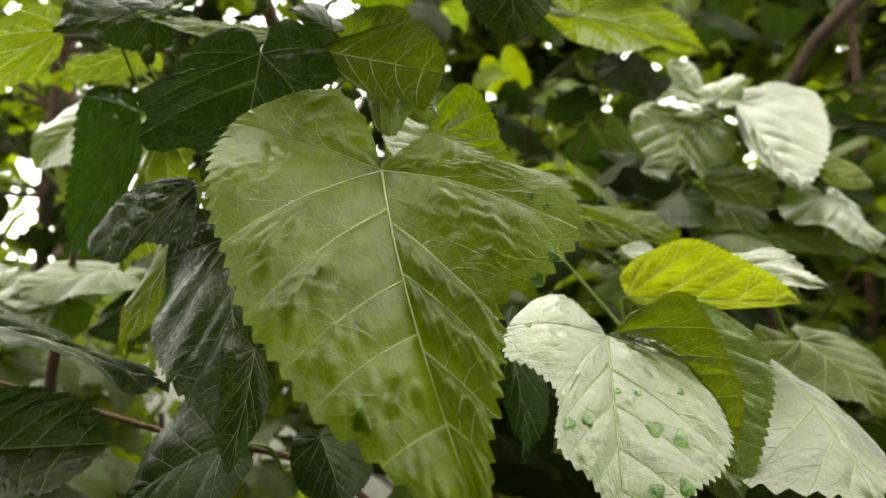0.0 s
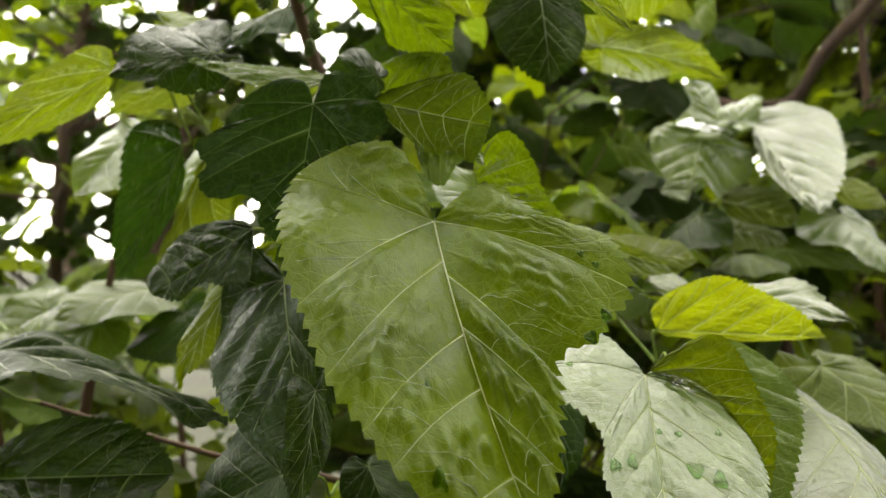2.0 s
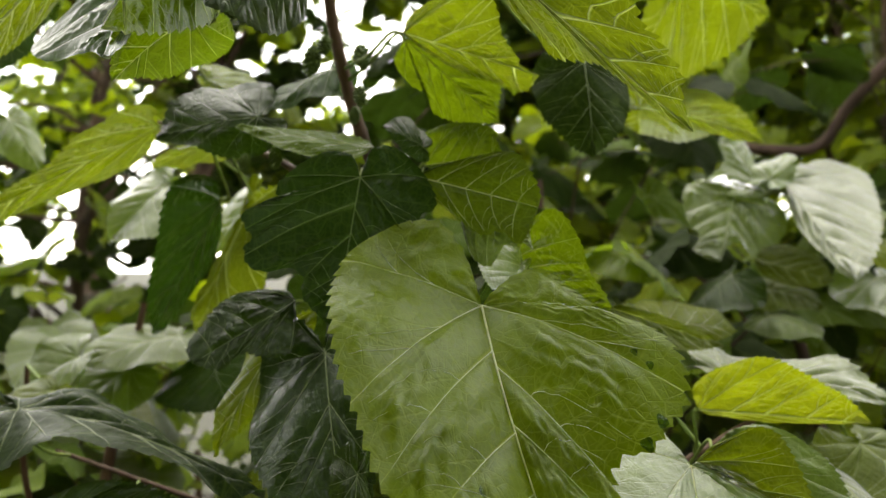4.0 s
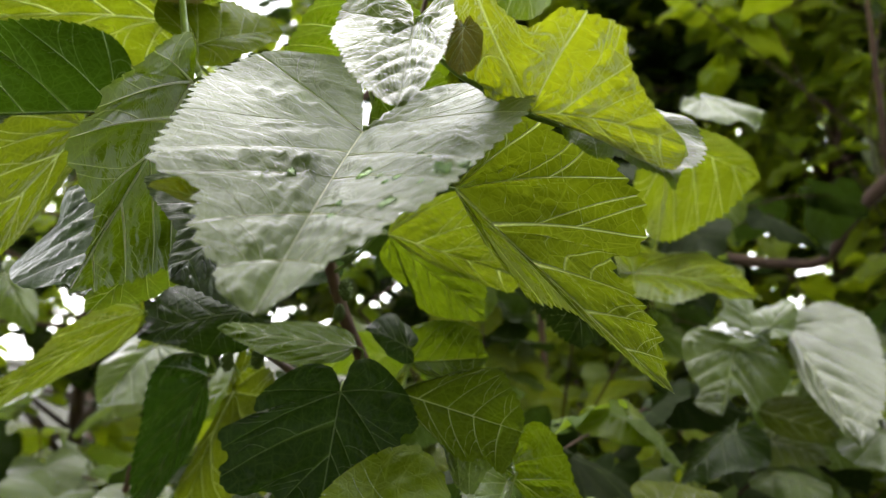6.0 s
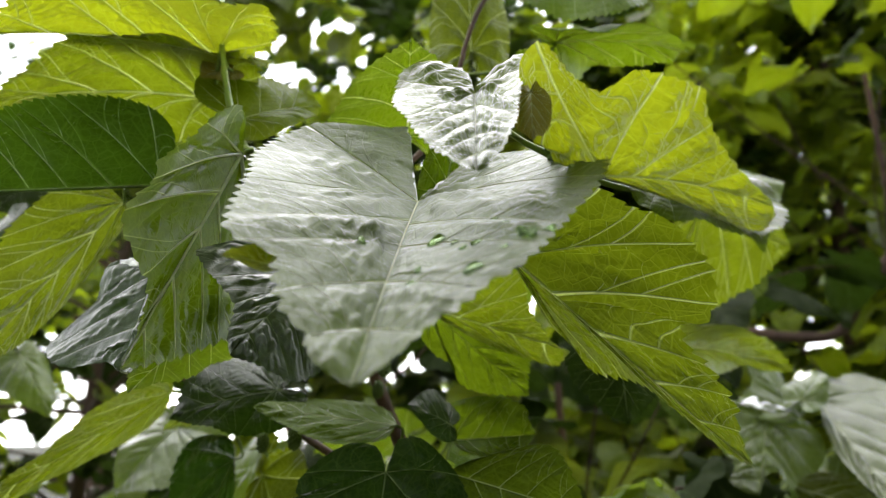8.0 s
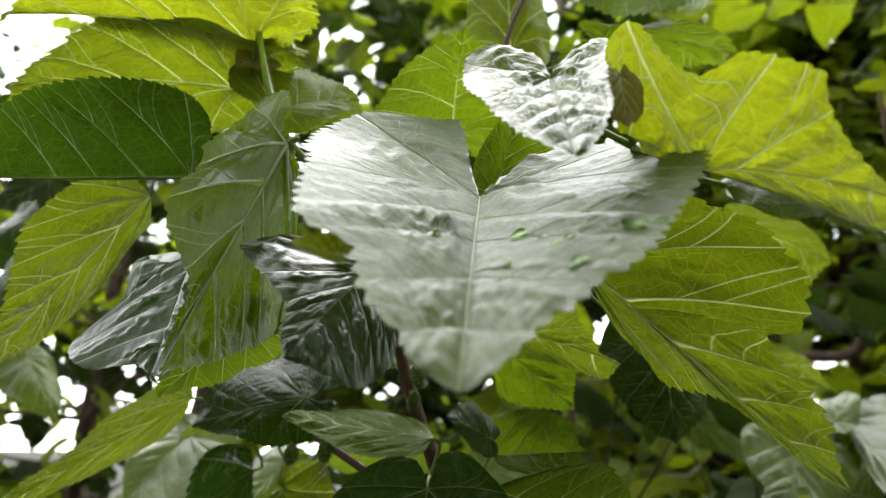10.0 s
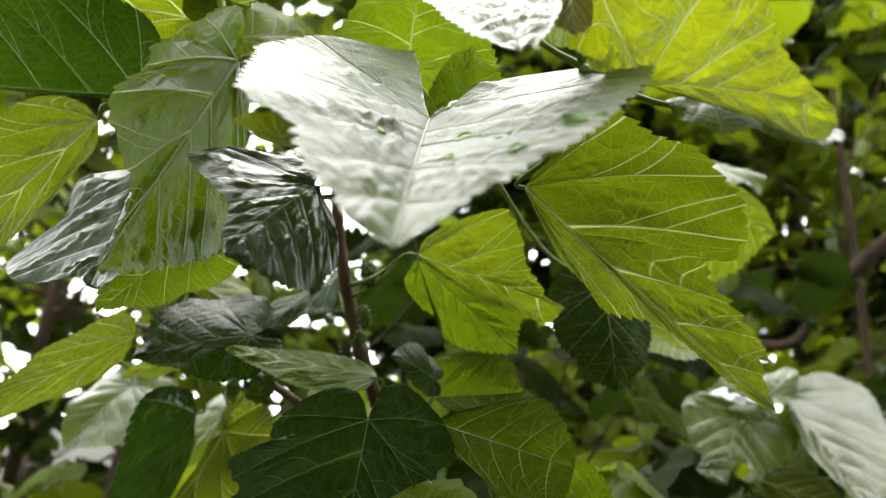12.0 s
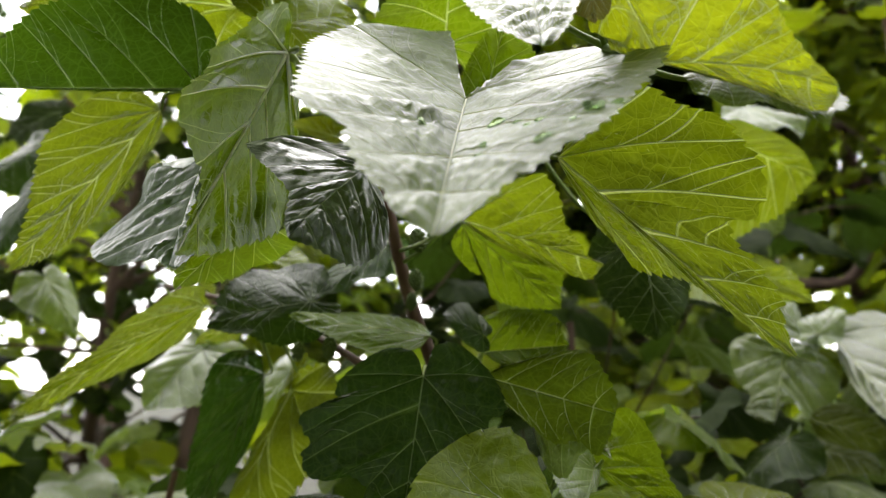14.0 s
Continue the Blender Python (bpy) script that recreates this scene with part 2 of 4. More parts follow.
ls_.new(c_.outputs[0], x_.inputs[2])
ls_.new(x_.outputs[0], o_.inputs["Surface"])

# ---- shapes ----
HEART = np.array([(0.0, 0.0), (0.09, -0.13), (0.33, -0.24), (0.66, -0.22), (0.90, -0.07), (1.0, 0.13), (0.95, 0.36), (0.78, 0.58), (0.50, 0.78), (0.19, 0.92), (0.0, 1.0)])
VEINS = np.array([0.0, 0.20, 0.36, 0.50, 0.62, 0.72, 0.80, 131 / 150, 140 / 150, 1.0])


JJ = np.append(np.linspace(0, 0.93, 9) ** 0.9, 1.0)
JJ[-2] = 0.93


def smooth_curve(pts, n):
    """Points along a smooth line through pts."""
    pts = np.asarray(pts, float)
    ext = np.vstack([2 * pts[0] - pts[1], pts, 2 * pts[-1] - pts[-2]])
    s = np.linspace(0, len(pts) - 1, n)
    i = np.minimum(s.astype(int), len(pts) - 2)
    f = (s - i)[:, None]
    a, b, c, d = ext[i], ext[i + 1], ext[i + 2], ext[i + 3]
    return 0.5 * (2 * b + (c - a) * f + (2 * a - 5 * b + 4 * c - d) * f ** 2 + (3 * b - a - 3 * c + d) * f ** 3)


def unit(v):
    return v / max(np.linalg.norm(v), 1e-9)


def cells(x, y):
    """Rounded swellings, one in each cell of an uneven net."""
    fx, fy = np.floor(x), np.floor(y)
    best = np.full(np.shape(x), 9.0)
    for i in (-1, 0, 1):
        for k in (-1, 0, 1):
            q, r = fx + i, fy + k
            n = np.abs(np.sin(q * 127.1 + r * 311.7) * 43758.5453)
            m = np.abs(np.sin(q * 269.5 + r * 183.3) * 24634.6345)
            best = np.minimum(best, (q + 0.15 + 0.7 * (n - np.floor(n)) - x) ** 2 + (r + 0.15 + 0.7 * (m - np.floor(m)) - y) ** 2)
    return np.exp(-5.0 * best)


class Blade:
    """A toothed leaf blade between its foot, its tip and the widest point of either half.

    The margin is a plain heart, or, with edge, a smooth line per half through (width, height) shares of the blade.
    bend: sideways sweep of the midrib; quilt: swelling between the small veins."""

    def __init__(self, foot, tip, left, right, bow=0.05, droop=0.10, pucker=1.0, teeth=34, seed=0, wave=1.3, lift=0.0, edge=None, bend=0.0, quilt=0.0):
        self.foot, self.tip = np.array(foot, float), np.array(tip, float)
        self.axis = self.tip - self.foot
        self.length = np.linalg.norm(self.axis)
        rng = np.random.RandomState(seed)
        self.seed, self.teeth, self.pucker = seed, teeth, pucker
        self.bow, self.droop, self.wave = bow, droop, wave
        self.edge, self.bend, self.quilt = edge, bend, quilt
        self.lift = lift
        self.ph = rng.uniform(0, 6.28, 8)
        self.veins = [VEINS + np.array([0, 1, 1, 1, 1, 1, 1, 1, 0, 0]) * rng.uniform(-0.02, 0.02, 10) for _ in (0, 1)]
        arms = []
        for q in (left, right):
            q = np.array(q, float)
            y = float(np.clip((q - self.foot) @ self.axis / self.length ** 2, -0.5 if edge else -0.1, 0.75))
            if edge:
                arms.append(q - self.foot - self.axis * y)
                continue
            fine = smooth_curve(HEART, 200)[76:]
            x = float(np.interp(y, fine[:, 1], fine[:, 0]))
            arms.append((q - self.foot - self.axis * y) / max(x, 0.3))
        self.arms = arms
        n = np.cross(self.axis, arms[1] - arms[0])
        self.normal = unit(n if n[2] > 0 else -n)
        self.margin = []
        for side in (0, 1):
            if not edge:
                line = smooth_curve(HEART, 401)
                root = np.clip((np.linspace(0, 1, 401) - 0.62) / 0.38, 0, 1)
            else:
                line = smooth_curve([(0, 0), *edge[side], (0, 1)], 1200)
                real = line * (np.linalg.norm(arms[side]), self.length)
                run = np.append(0, np.cumsum(np.linalg.norm(np.diff(real, axis=0), axis=1)))
                line = np.stack([np.interp(np.linspace(0, run[-1], 401), run, line[:, k]) for k in (0, 1)], -1)
                root = np.maximum.accumulate(np.clip(1 - (1 - line[:, 1]) * 2.1, 0, 1))
                ss = np.linspace(0, 1, 401)
                low = ss[min(int((root > 0.02).argmax()), 330)]
                mids = np.interp(np.array([0.20, 0.41, 0.62, 0.81]) + rng.uniform(-0.035, 0.035, 4), root + ss * 1e-4, ss)
                self.veins[side] = np.array([0, low * 0.5, low * 0.9, *np.maximum(mids, low + 0.02), 1.0])
            self.margin.append((line[:, 0], line[:, 1], root))

    def place(self, side, s, j):
        """Places on the blade. side 0 or 1, s along the margin from foot to tip, j from the midrib (0) to the margin (1)."""
        s, j = np.broadcast_arrays(np.asarray(s, float), np.asarray(j, float))
        at = np.linspace(0, 1, 401)
        ex, ey, my = [np.interp(s, at, q) for q in self.margin[side]]
        a, b, c = self.ph[side], self.ph[side + 2], self.ph[side + 4]
        wide = np.linalg.norm(self.arms[side])
        reach = np.sqrt((ex * wide) ** 2 + ((ey - my) * self.length) ** 2)
        if not self.edge:
            ex = ex * (1 + 0.03 * np.sin(9 * s + a) + 0.012 * np.sin(23 * s + b))
        x, y = ex * j, my + (ey - my) * j
        # veins sweep forwards a little
        y = y + (-0.07 if self.edge else 0.03) * np.sin(np.pi * j) * np.clip(s * 3 - 0.6, 0, 1) * (1 - s)
        if self.teeth:
            k = s * self.teeth + 0.12 * np.sin(5 * s * 6.28 + c)
            tooth = (k - np.floor(k))
            tooth = np.where(tooth < 0.82, (tooth / 0.82) ** 0.8, (1 - tooth) / 0.18)
            amp = (0.038 if self.edge else 0.040) * np.clip((j - 0.93) / 0.07, 0, 1) * np.clip(s * 8, 0, 1) * np.clip((1 - s) * 9, 0.2, 1)
            amp = amp * (0.95 + 0.2 * np.sin(np.floor(k) * 2.4 + b))
            amp = amp * (0.45 * self.length / max(wide, 0.3 * self.length) if self.edge else 1)
            x = x + amp * (tooth - 0.4)
            y = y + amp * (tooth - 0.5) * (0.3 if self.edge else 0.7)
        u = np.interp(s, self.veins[side], np.arange(len(self.veins[side])))
        between = np.abs(np.sin(np.pi * (u - np.floor(u)))) ** 0.8
        L = self.length
        h0 = self.lift * (np.minimum(y, 0) / 0.25) ** 2
        h = h0 + self.bow * 4 * np.maximum(y, 0) * (1 - y) - self.droop * (x ** 2) * (1 - 0.2 * y)
        h = h + 0.014 * self.pucker * between * np.sin(np.pi * np.clip(j, 0, 1) ** 0.7) * (0.6 + 0.5 * np.sin(12 * s + 7 * j + a))
        h = h + 0.006 * self.pucker * np.sin(13 * x + 5 * a) * np.sin(14 * y + 3 * b) * j
        h = h + 0.022 * self.wave * j ** 2 * np.sin(15 * s + c) + 0.012 * self.wave * j ** 3 * np.sin(34 * s + a)
        h = h + 0.05 * self.wave * x * np.sin(3.6 * y + 2 * a) + 0.03 * self.wave * np.sin(4.2 * y + c) * (x - 0.4) * np.clip(x * 3, 0, 1)
        # swelling of the cells between the small cross veins
        if self.quilt:
            swell = 0.9 * cells(u * 1.6 + 31 * self.seed + 7 * side, reach * j / 0.0085) + 0.75 * cells(u * 3.1 + 17 * self.seed, reach * j / 0.0048 + 5 * side)
            patch = np.clip(0.65 + 0.4 * np.sin(5 * x + 4 * y + a) + 0.3 * np.sin(11 * y - 7 * x + b), 0.1, 1.3)
            h = h + self.quilt * 0.0014 / L * swell * between * patch * np.clip(j * 6, 0, 1) * np.clip((1.02 - j) * 5, 0, 1)
        P = self.foot + y[..., None] * self.axis + x[..., None] * self.arms[side] + h[..., None] * L * self.normal
        if self.bend:
            P = P + (4 * self.bend * my * (1 - my) * (1 - j))[..., None] * (self.arms[1] - self.arms[0]) / 2
        return P, u, x * wide * (1 if side else -1), y * L

    def mesh(self, name, ns=210, nj=9):
        verts, faces, uv1, uv2 = [], [], [], []
        jj = JJ if nj == 9 else np.append(np.linspace(0, 0.93, nj - 1), (0.965, 1)) if nj > 12 else np.linspace(0, 1, nj + 1) ** 0.85
        ss = np.linspace(0, 1, ns + 1)
        for side in (0, 1):
            S, J = np.meshgrid(ss, jj, indexing='ij')
            P, u, fx, fy = self.place(side, S, J)
            o = sum(len(q) for q in verts)
            verts.append(P.reshape(-1, 3))
            uv1.append(np.stack([u, J], -1).reshape(-1, 2))
            uv2.append(np.stack([fx, fy], -1).reshape(-1, 2))
            i, k = np.meshgrid(np.arange(ns), np.arange(nj), indexing='ij')
            q = o + i * (nj + 1) + k
            f = np.stack([q, q + nj + 1, q + nj + 2, q + 1], -1).reshape(-1, 4)
            faces.append(f if side == 0 else f[:, ::-1])
        V, F = np.vstack(verts), np.vstack(faces)
        n = np.cross(V[F[:, 2]] - V[F[:, 0]], V[F[:, 3]] - V[F[:, 1]]).sum(0)
        if n @ self.normal < 0:
            F = F[:, ::-1]
        return grid_mesh(name, V, F, np.vstack(uv1), np.vstack(uv2))


def grid_mesh(name, V, F, a=None, b=None):
    me = bpy.data.meshes.new(name)
    me.from_pydata(V.tolist(), [], F.tolist())
    if a is not None:
        for key, data in (("vein", a), ("flat", b)):
            layer = me.uv_layers.new(name=key)
            layer.data.foreach_set("uv", data[F.reshape(-1)].astype(np.float32).reshape(-1))
    me.polygons.foreach_set("use_smooth", np.ones(len(F), dtype=bool))
    me.update()
    return me


def tube(points, radii, sides=6, knobs=0.0, seed=0):
    """Vertices and faces of a round rod along points."""
    P = np.asarray(points, float)
    r = np.interp(np.linspace(0, 1, len(P)), np.linspace(0, 1, len(radii)), radii)
    if knobs:
        r = r * (1 + knobs * np.sin(np.arange(len(P)) * 1.9 + seed) * np.sin(np.arange(len(P)) * 0.7))
    T = np.gradient(P, axis=0)
    T /= np.maximum(np.linalg.norm(T, axis=1), 1e-9)[:, None]
    ref = np.array([0.31, 0.2, 0.93]) if abs(T[:, 2]).mean() < 0.8 else np.array([0.9, 0.3, 0.1])
    A = np.cross(T, ref)
    A /= np.linalg.norm(A, axis=1)[:, None]
    B = np.cross(T, A)
    th = np.linspace(0, 2 * np.pi, sides, endpoint=False)
    V = P[:, None] + r[:, None, None] * (np.cos(th)[None, :, None] * A[:, None] + np.sin(th)[None, :, None] * B[:, None])
    i, k = np.meshgrid(np.arange(len(P) - 1), np.arange(sides), indexing='ij')
    k2 = (k + 1) % sides
    F = np.stack([i * sides + k, i * sides + k2, (i + 1) * sides + k2, (i + 1) * sides + k], -1).reshape(-1, 4)
    return V.reshape(-1, 3), F


def merged(pieces):
    V, F, o = [], [], 0
    for v, f in pieces:
        V.append(v)
        F.append(f + o)
        o += len(v)
    return np.vstack(V), np.vstack(F)


def part(name, mesh, material, parent, label=""):
    ob = new(name, mesh)
    if material and not mesh.materials:
        mesh.materials.append(material)
    ob.parent = parent
    if parent.type == 'EMPTY':
        ob.matrix_parent_inverse = Matrix.Translation(-parent.location)
    if label:
        tagged(ob, label)
    return ob


def thing(name, label, category, base, group="", kind=""):
    """A thing made of parts: an empty at its base."""
    ob = new(name)
    ob.location = base
    return tagged(ob, label, category, group, kind)


NODES = {}


def stem(owner, name, points, radii, material, sides=8, n=40, knobs=0.0, attach=True):
    line = smooth_curve(points, n)
    V, F = tube(line, radii, sides, knobs)
    if attach:
        NODES.setdefault(owner.name, []).append(line)
    return part(name, grid_mesh(name, V, F), material, owner)


LEAF_LABEL = {
    "shade": "dark green mulberry leaf with the shade of others painted into its colour",
    "dark": "dark green glossy mulberry leaf with toothed edge",
    "mid": "green mulberry leaf with pale veins",
    "fresh": "fresh green mulberry leaf partly shaded",
    "young": "yellow-green mulberry leaf lit through from above",
    "wet": "wet mulberry leaf shining with the white sky",
    "yellow": "thin yellow young mulberry leaf glowing with light from behind",
    "under": "green mulberry leaf turned with its matt veined underside out",
    "deep": "dark green mulberry leaf seen from below, shade painted into its colour",
    "soaked": "soaked mulberry leaf almost white with reflected sky",
    "pleated": "small young pleated leaf with a white sheen",
    "bush_dark": "mulberry leaf painted almost black for deep shade",
    "glossy": "dark mulberry leaf with patchy wet shine",
    "slick": "dark wet mulberry leaf mirroring the grey sky",
    "bud": "small brownish green young leaf",
}
COUNT = [0]
PUCKER = {"under": 2.4, "young": 2.4, "yellow": 2.0, "deep": 2.2}


def leaf(owner, tone, foot, tip, left, right, **how):
    """One leaf of a shrub: blade, veins and stalk."""
    COUNT[0] += 1
    how.setdefault("seed", COUNT[0])
    stalk, ribs = how.pop("stalk", True), how.pop("ribs", 1.0)
    how.setdefault("pucker", PUCKER.get(tone, 1.4))
    if how.get("edge"):
        how = {"droop": 0.02, "wave": 0.15, "bow": 0.0, "quilt": 1.0, **how}
        how["pucker"] *= 0.3 if tone in ("under", "young", "deep", "wet") else 0.5
    b = Blade(foot, tip, left, right, **how)
    fine = (300, 26) if how.get("edge") else (210, 9)
    ob = part("leaf", b.mesh("leaf", *fine), TONE[tone], owner, LEAF_LABEL[tone])
    rods = []
    mid = b.place(0, np.linspace(max(b.veins[0][2] - 0.02, 0) if b.edge else 0.62, 0.995, 40 if b.edge else 22), 0.0)[0]
    mid = mid[np.append(True, np.linalg.norm(np.diff(mid, axis=0), axis=1) > 1e-5)]
    size = ribs * b.length / 0.14 * (0.62 if tone == "under" else 0.24 if tone in PUCKER else 0.3 if tone in ("wet", "soaked", "pleated") else 0.5)
    rods.append(tube(mid, (0.0012 * size, 0.0008 * size, 0.0003 * size), 6))
    for side in (0, 1):
        for s in b.veins[side][1:-1 if b.edge else -2]:
            j = JJ[:-1]
            p = b.place(side, s + 0 * j, j)[0]
            if np.linalg.norm(p[-1] - p[0]) < 0.004:
                continue
            strong = 1.2 if s == b.veins[side][2 if b.edge else 4] else 0.85
            rods.append(tube(p, (0.00085 * size * strong, 0.0005 * size, 0.00016 * size), 5))
            # forks on the outer side
            for j0, reach in ((0.34, 0.085), (0.60, 0.06)):
                if s < 0.3 or tone in PUCKER:
                    continue
                k = np.linspace(0, 1, 12)
                p = b.place(side, s - reach * k ** 0.9, j0 + (0.93 - j0) * k)[0]
                rods.append(tube(p, (0.00030 * size, 0.00010 * size), 4))
    V, F = merged(rods)
    V = V + b.normal * (-0.0001 if tone in PUCKER else 0.00018)
    part("venation", grid_mesh("venation", V, F), RIB if tone in PUCKER else VEIN_DARK if tone in ("shade", "dark", "glossy", "slick", "bush_dark") else VEIN, ob)
    if not stalk:
        return b
    # stalk to the nearest twig
    best, at = 9.0, None
    for line in NODES.get(owner.name, []):
        d = np.linalg.norm(line - b.foot + np.array([0, 0, 0.02]), axis=1)
        k = int(d.argmin())
        if d[k] < best:
            best, at = d[k], line[k]
    back_dir = -unit(b.axis)
    if at is None or best > 0.17:
        return b
    far = np.linalg.norm(at - b.foot)
    path = smooth_curve([b.foot, b.foot + back_dir * 0.1 * far - b.normal * 0.1 * far, (b.foot + at) / 2 - b.normal * 0.12 * far, at], 14)
    V, F = tube(path, (0.0009, 0.0010, 0.0014), 6)
    part("petiole", grid_mesh("petiole", V, F), PETIOLE, ob)
    return b


# ---- ground ----
gm = bmesh.new()
bmesh.ops.create_grid(gm, x_segments=60, y_segments=60, size=1.0)
for v in gm.verts:
    x, y = v.co.x, v.co.y
    v.co.x, v.co.y = 300 * x * abs(x), 300 * y * abs(y)
    v.co.z = 0.05 * noise.noise(Vector((v.co.x * 0.5, v.co.y * 0.5, 0)))
me = bpy.data.meshes.new("ground")
gm.to_mesh(me)
gm.free()
me.materials.append(SOIL)
tagged(new("ground", me), "dark bare soil with low weeds under the shrubs", "ground", kind="structure")

# ---- the mulberry shrub in front ----
shrub = thing("mulberry_shrub", "wet green mulberry shrub with large toothed leaves", "shrub", (0.10, 0.60, 0))
stem(shrub, "stem", [(0.11, 0.60, -0.02), (0.08, 0.57, 0.7), (0.02, 0.55, 1.25), (-0.05, 0.54, 1.46), (-0.092, 0.54, 1.60), (-0.108, 0.525, 1.647), (-0.120, 0.505, 1.70), (-0.122, 0.49, 1.73), (-0.12, 0.47, 1.77)], (0.012, 0.009, 0.0055, 0.0050, 0.0046, 0.0040, 0.0036, 0.003), TWIG, 10, 120, 0.06)
stem(shrub, "shoot", [(-0.12, 0.47, 1.77), (-0.07, 0.46, 1.75), (-0.02, 0.42, 1.725), (-0.008, 0.33, 1.715), (-0.010, 0.285, 1.722)], (0.0026, 0.0018, 0.0012), PETIOLE)
stem(shrub, "twig", [(-0.03, 0.50, 1.52), (-0.09, 0.49, 1.58), (-0.17, 0.53, 1.63), (-0.25, 0.60, 1.66), (-0.33, 0.66, 1.68)], (0.003, 0.0024, 0.0015), TWIG)
stem(shrub, "shoot", [(-0.12, 0.48, 1.75), (-0.145, 0.41, 1.757), (-0.155, 0.37, 1.765), (-0.18, 0.41, 1.83), (-0.20, 0.46, 1.90)], (0.0026, 0.002, 0.0012), PETIOLE)
stem(shrub, "twig", [(0.00, 0.515, 1.40), (0.08, 0.50, 1.43), (0.16, 0.55, 1.46), (0.22, 0.60, 1.47)], (0.003, 0.0024, 0.0015), TWIG)
stem(shrub, "twig", [(0.02, 0.55, 1.25), (-0.08, 0.56, 1.35), (-0.20, 0.57, 1.38), (-0.34, 0.58, 1.42)], (0.003, 0.0024, 0.0015), TWIG)
stem(shrub, "twig", [(-0.12, 0.48, 1.76), (-0.07, 0.52, 1.82), (-0.04, 0.54, 1.92), (0.02, 0.58, 2.02)], (0.0024, 0.0018, 0.0012), TWIG)
A_leaf = leaf(shrub, "mid", (-0.024, 0.378, 1.537), (0.019, 0.235, 1.421), (-0.073, 0.292, 1.507), (0.056, 0.309, 1.508), lift=0.050, edge=([(0.01, -0.11), (0.03, -0.19), (0.16, -0.26), (0.35, -0.26), (0.58, -0.22), (0.77, -0.16), (0.93, -0.08), (1.03, 0.05), (1.05, 0.2), (1.03, 0.33), (0.97, 0.43), (0.93, 0.54), (0.86, 0.64), (0.78, 0.7), (0.68, 0.78), (0.57, 0.84), (0.47, 0.87), (0.35, 0.92), (0.22, 0.96), (0.1, 0.98)], [(0.11, -0.02), (0.31, -0.06), (0.53, -0.03), (0.67, 0.09), (0.8, 0.21), (0.97, 0.25), (1.06, 0.34), (1.04, 0.44), (0.94, 0.51), (0.8, 0.54), (0.66, 0.58), (0.52, 0.57), (0.4, 0.6), (0.37, 0.66), (0.3, 0.73), (0.23, 0.8), (0.14, 0.86), (0.1, 0.92), (0.05, 0.98)]), bow=0.025, pucker=1.3, teeth=40, quilt=2.2, bend=-0.07, ribs=0.7)
B_leaf = leaf(shrub, "soaked", (0.079, 0.402, 1.458), (0.067, 0.280, 1.401), (0.050, 0.342, 1.436), (0.112, 0.362, 1.439), edge=([(0.31, -0.12), (0.85, -0.27), (1.49, -0.24), (2.01, -0.04), (1.98, 0.15), (1.55, 0.23), (1.1, 0.34), (0.98, 0.46), (1.04, 0.6), (0.91, 0.7), (0.55, 0.78), (0.29, 0.87), (0.12, 0.95)], [(0.2, -0.03), (0.48, -0.02), (0.79, 0.07), (1.03, 0.24), (1.2, 0.39), (1.23, 0.53), (1.05, 0.67), (0.81, 0.75), (0.5, 0.85), (0.2, 0.96)]), bow=0.0, pucker=0.8, teeth=40, quilt=0.7)
leaf(shrub, "soaked", (-0.036, 0.425, 1.589), (0.001, 0.400, 1.565), (-0.010, 0.410, 1.580), (-0.027, 0.405, 1.560), edge=([(0.53, 0.19), (0.85, 0.48), (1.24, 0.78)], [(0.56, 0.24), (1.03, 0.54), (0.95, 0.76), (0.36, 0.73), (0.01, 0.8)]), teeth=16, quilt=1.4, stalk=False)
leaf(shrub, "mid", (0.082, 0.405, 1.459), (0.128, 0.365, 1.411), (0.106, 0.395, 1.479), (0.116, 0.375, 1.434), edge=([(0.34, -0.0), (0.67, 0.05), (1.02, 0.1), (1.2, 0.22), (1.1, 0.4), (0.85, 0.64), (0.62, 0.82), (0.27, 0.93)], [(1.26, 0.18), (1.79, 0.4), (1.64, 0.63), (1.11, 0.83)]), bow=0.0, teeth=30, stalk=False)
leaf(shrub, "wet", (0.096, 0.430, 1.461), (0.130, 0.370, 1.385), (0.102, 0.410, 1.409), (0.152, 0.400, 1.429), edge=([(0.39, 0.17), (0.64, 0.52), (0.46, 0.84)], [(0.5, -0.06), (0.97, 0.01), (1.27, 0.19), (1.34, 0.36), (1.16, 0.55), (0.78, 0.73), (0.42, 0.87)]), bow=0.0, pucker=2.6, teeth=36, quilt=2.0)
leaf(shrub, "yellow", (0.105, 0.500, 1.470), (0.201, 0.485, 1.466), (0.142, 0.485, 1.504), (0.154, 0.510, 1.462), edge=([(0.36, -0.04), (0.7, 0.06), (0.97, 0.26), (0.99, 0.42), (0.76, 0.61), (0.41, 0.84)], [(0.5, 0.08), (0.9, 0.45), (0.6, 0.8)]))
leaf(shrub, "young", (0.060, 0.550, 1.529), (0.131, 0.540, 1.505), (0.098, 0.545, 1.524), (0.077, 0.530, 1.508), edge=([(0.76, 0.11), (0.85, 0.41), (0.66, 0.72)], [(0.67, 0.11), (0.92, 0.41), (0.66, 0.72)]), teeth=22)
leaf(shrub, "mid", (0.103, 0.600, 1.515), (0.161, 0.620, 1.509), (0.139, 0.630, 1.525), (0.131, 0.600, 1.501))
leaf(shrub, "soaked", (0.191, 0.520, 1.428), (0.185, 0.360, 1.388), (0.129, 0.380, 1.392), (0.233, 0.500, 1.404), pucker=0.8, wave=0.6)
leaf(shrub, "young", (0.241, 0.600, 1.432), (0.280, 0.550, 1.387), (0.233, 0.550, 1.405), (0.305, 0.620, 1.413))
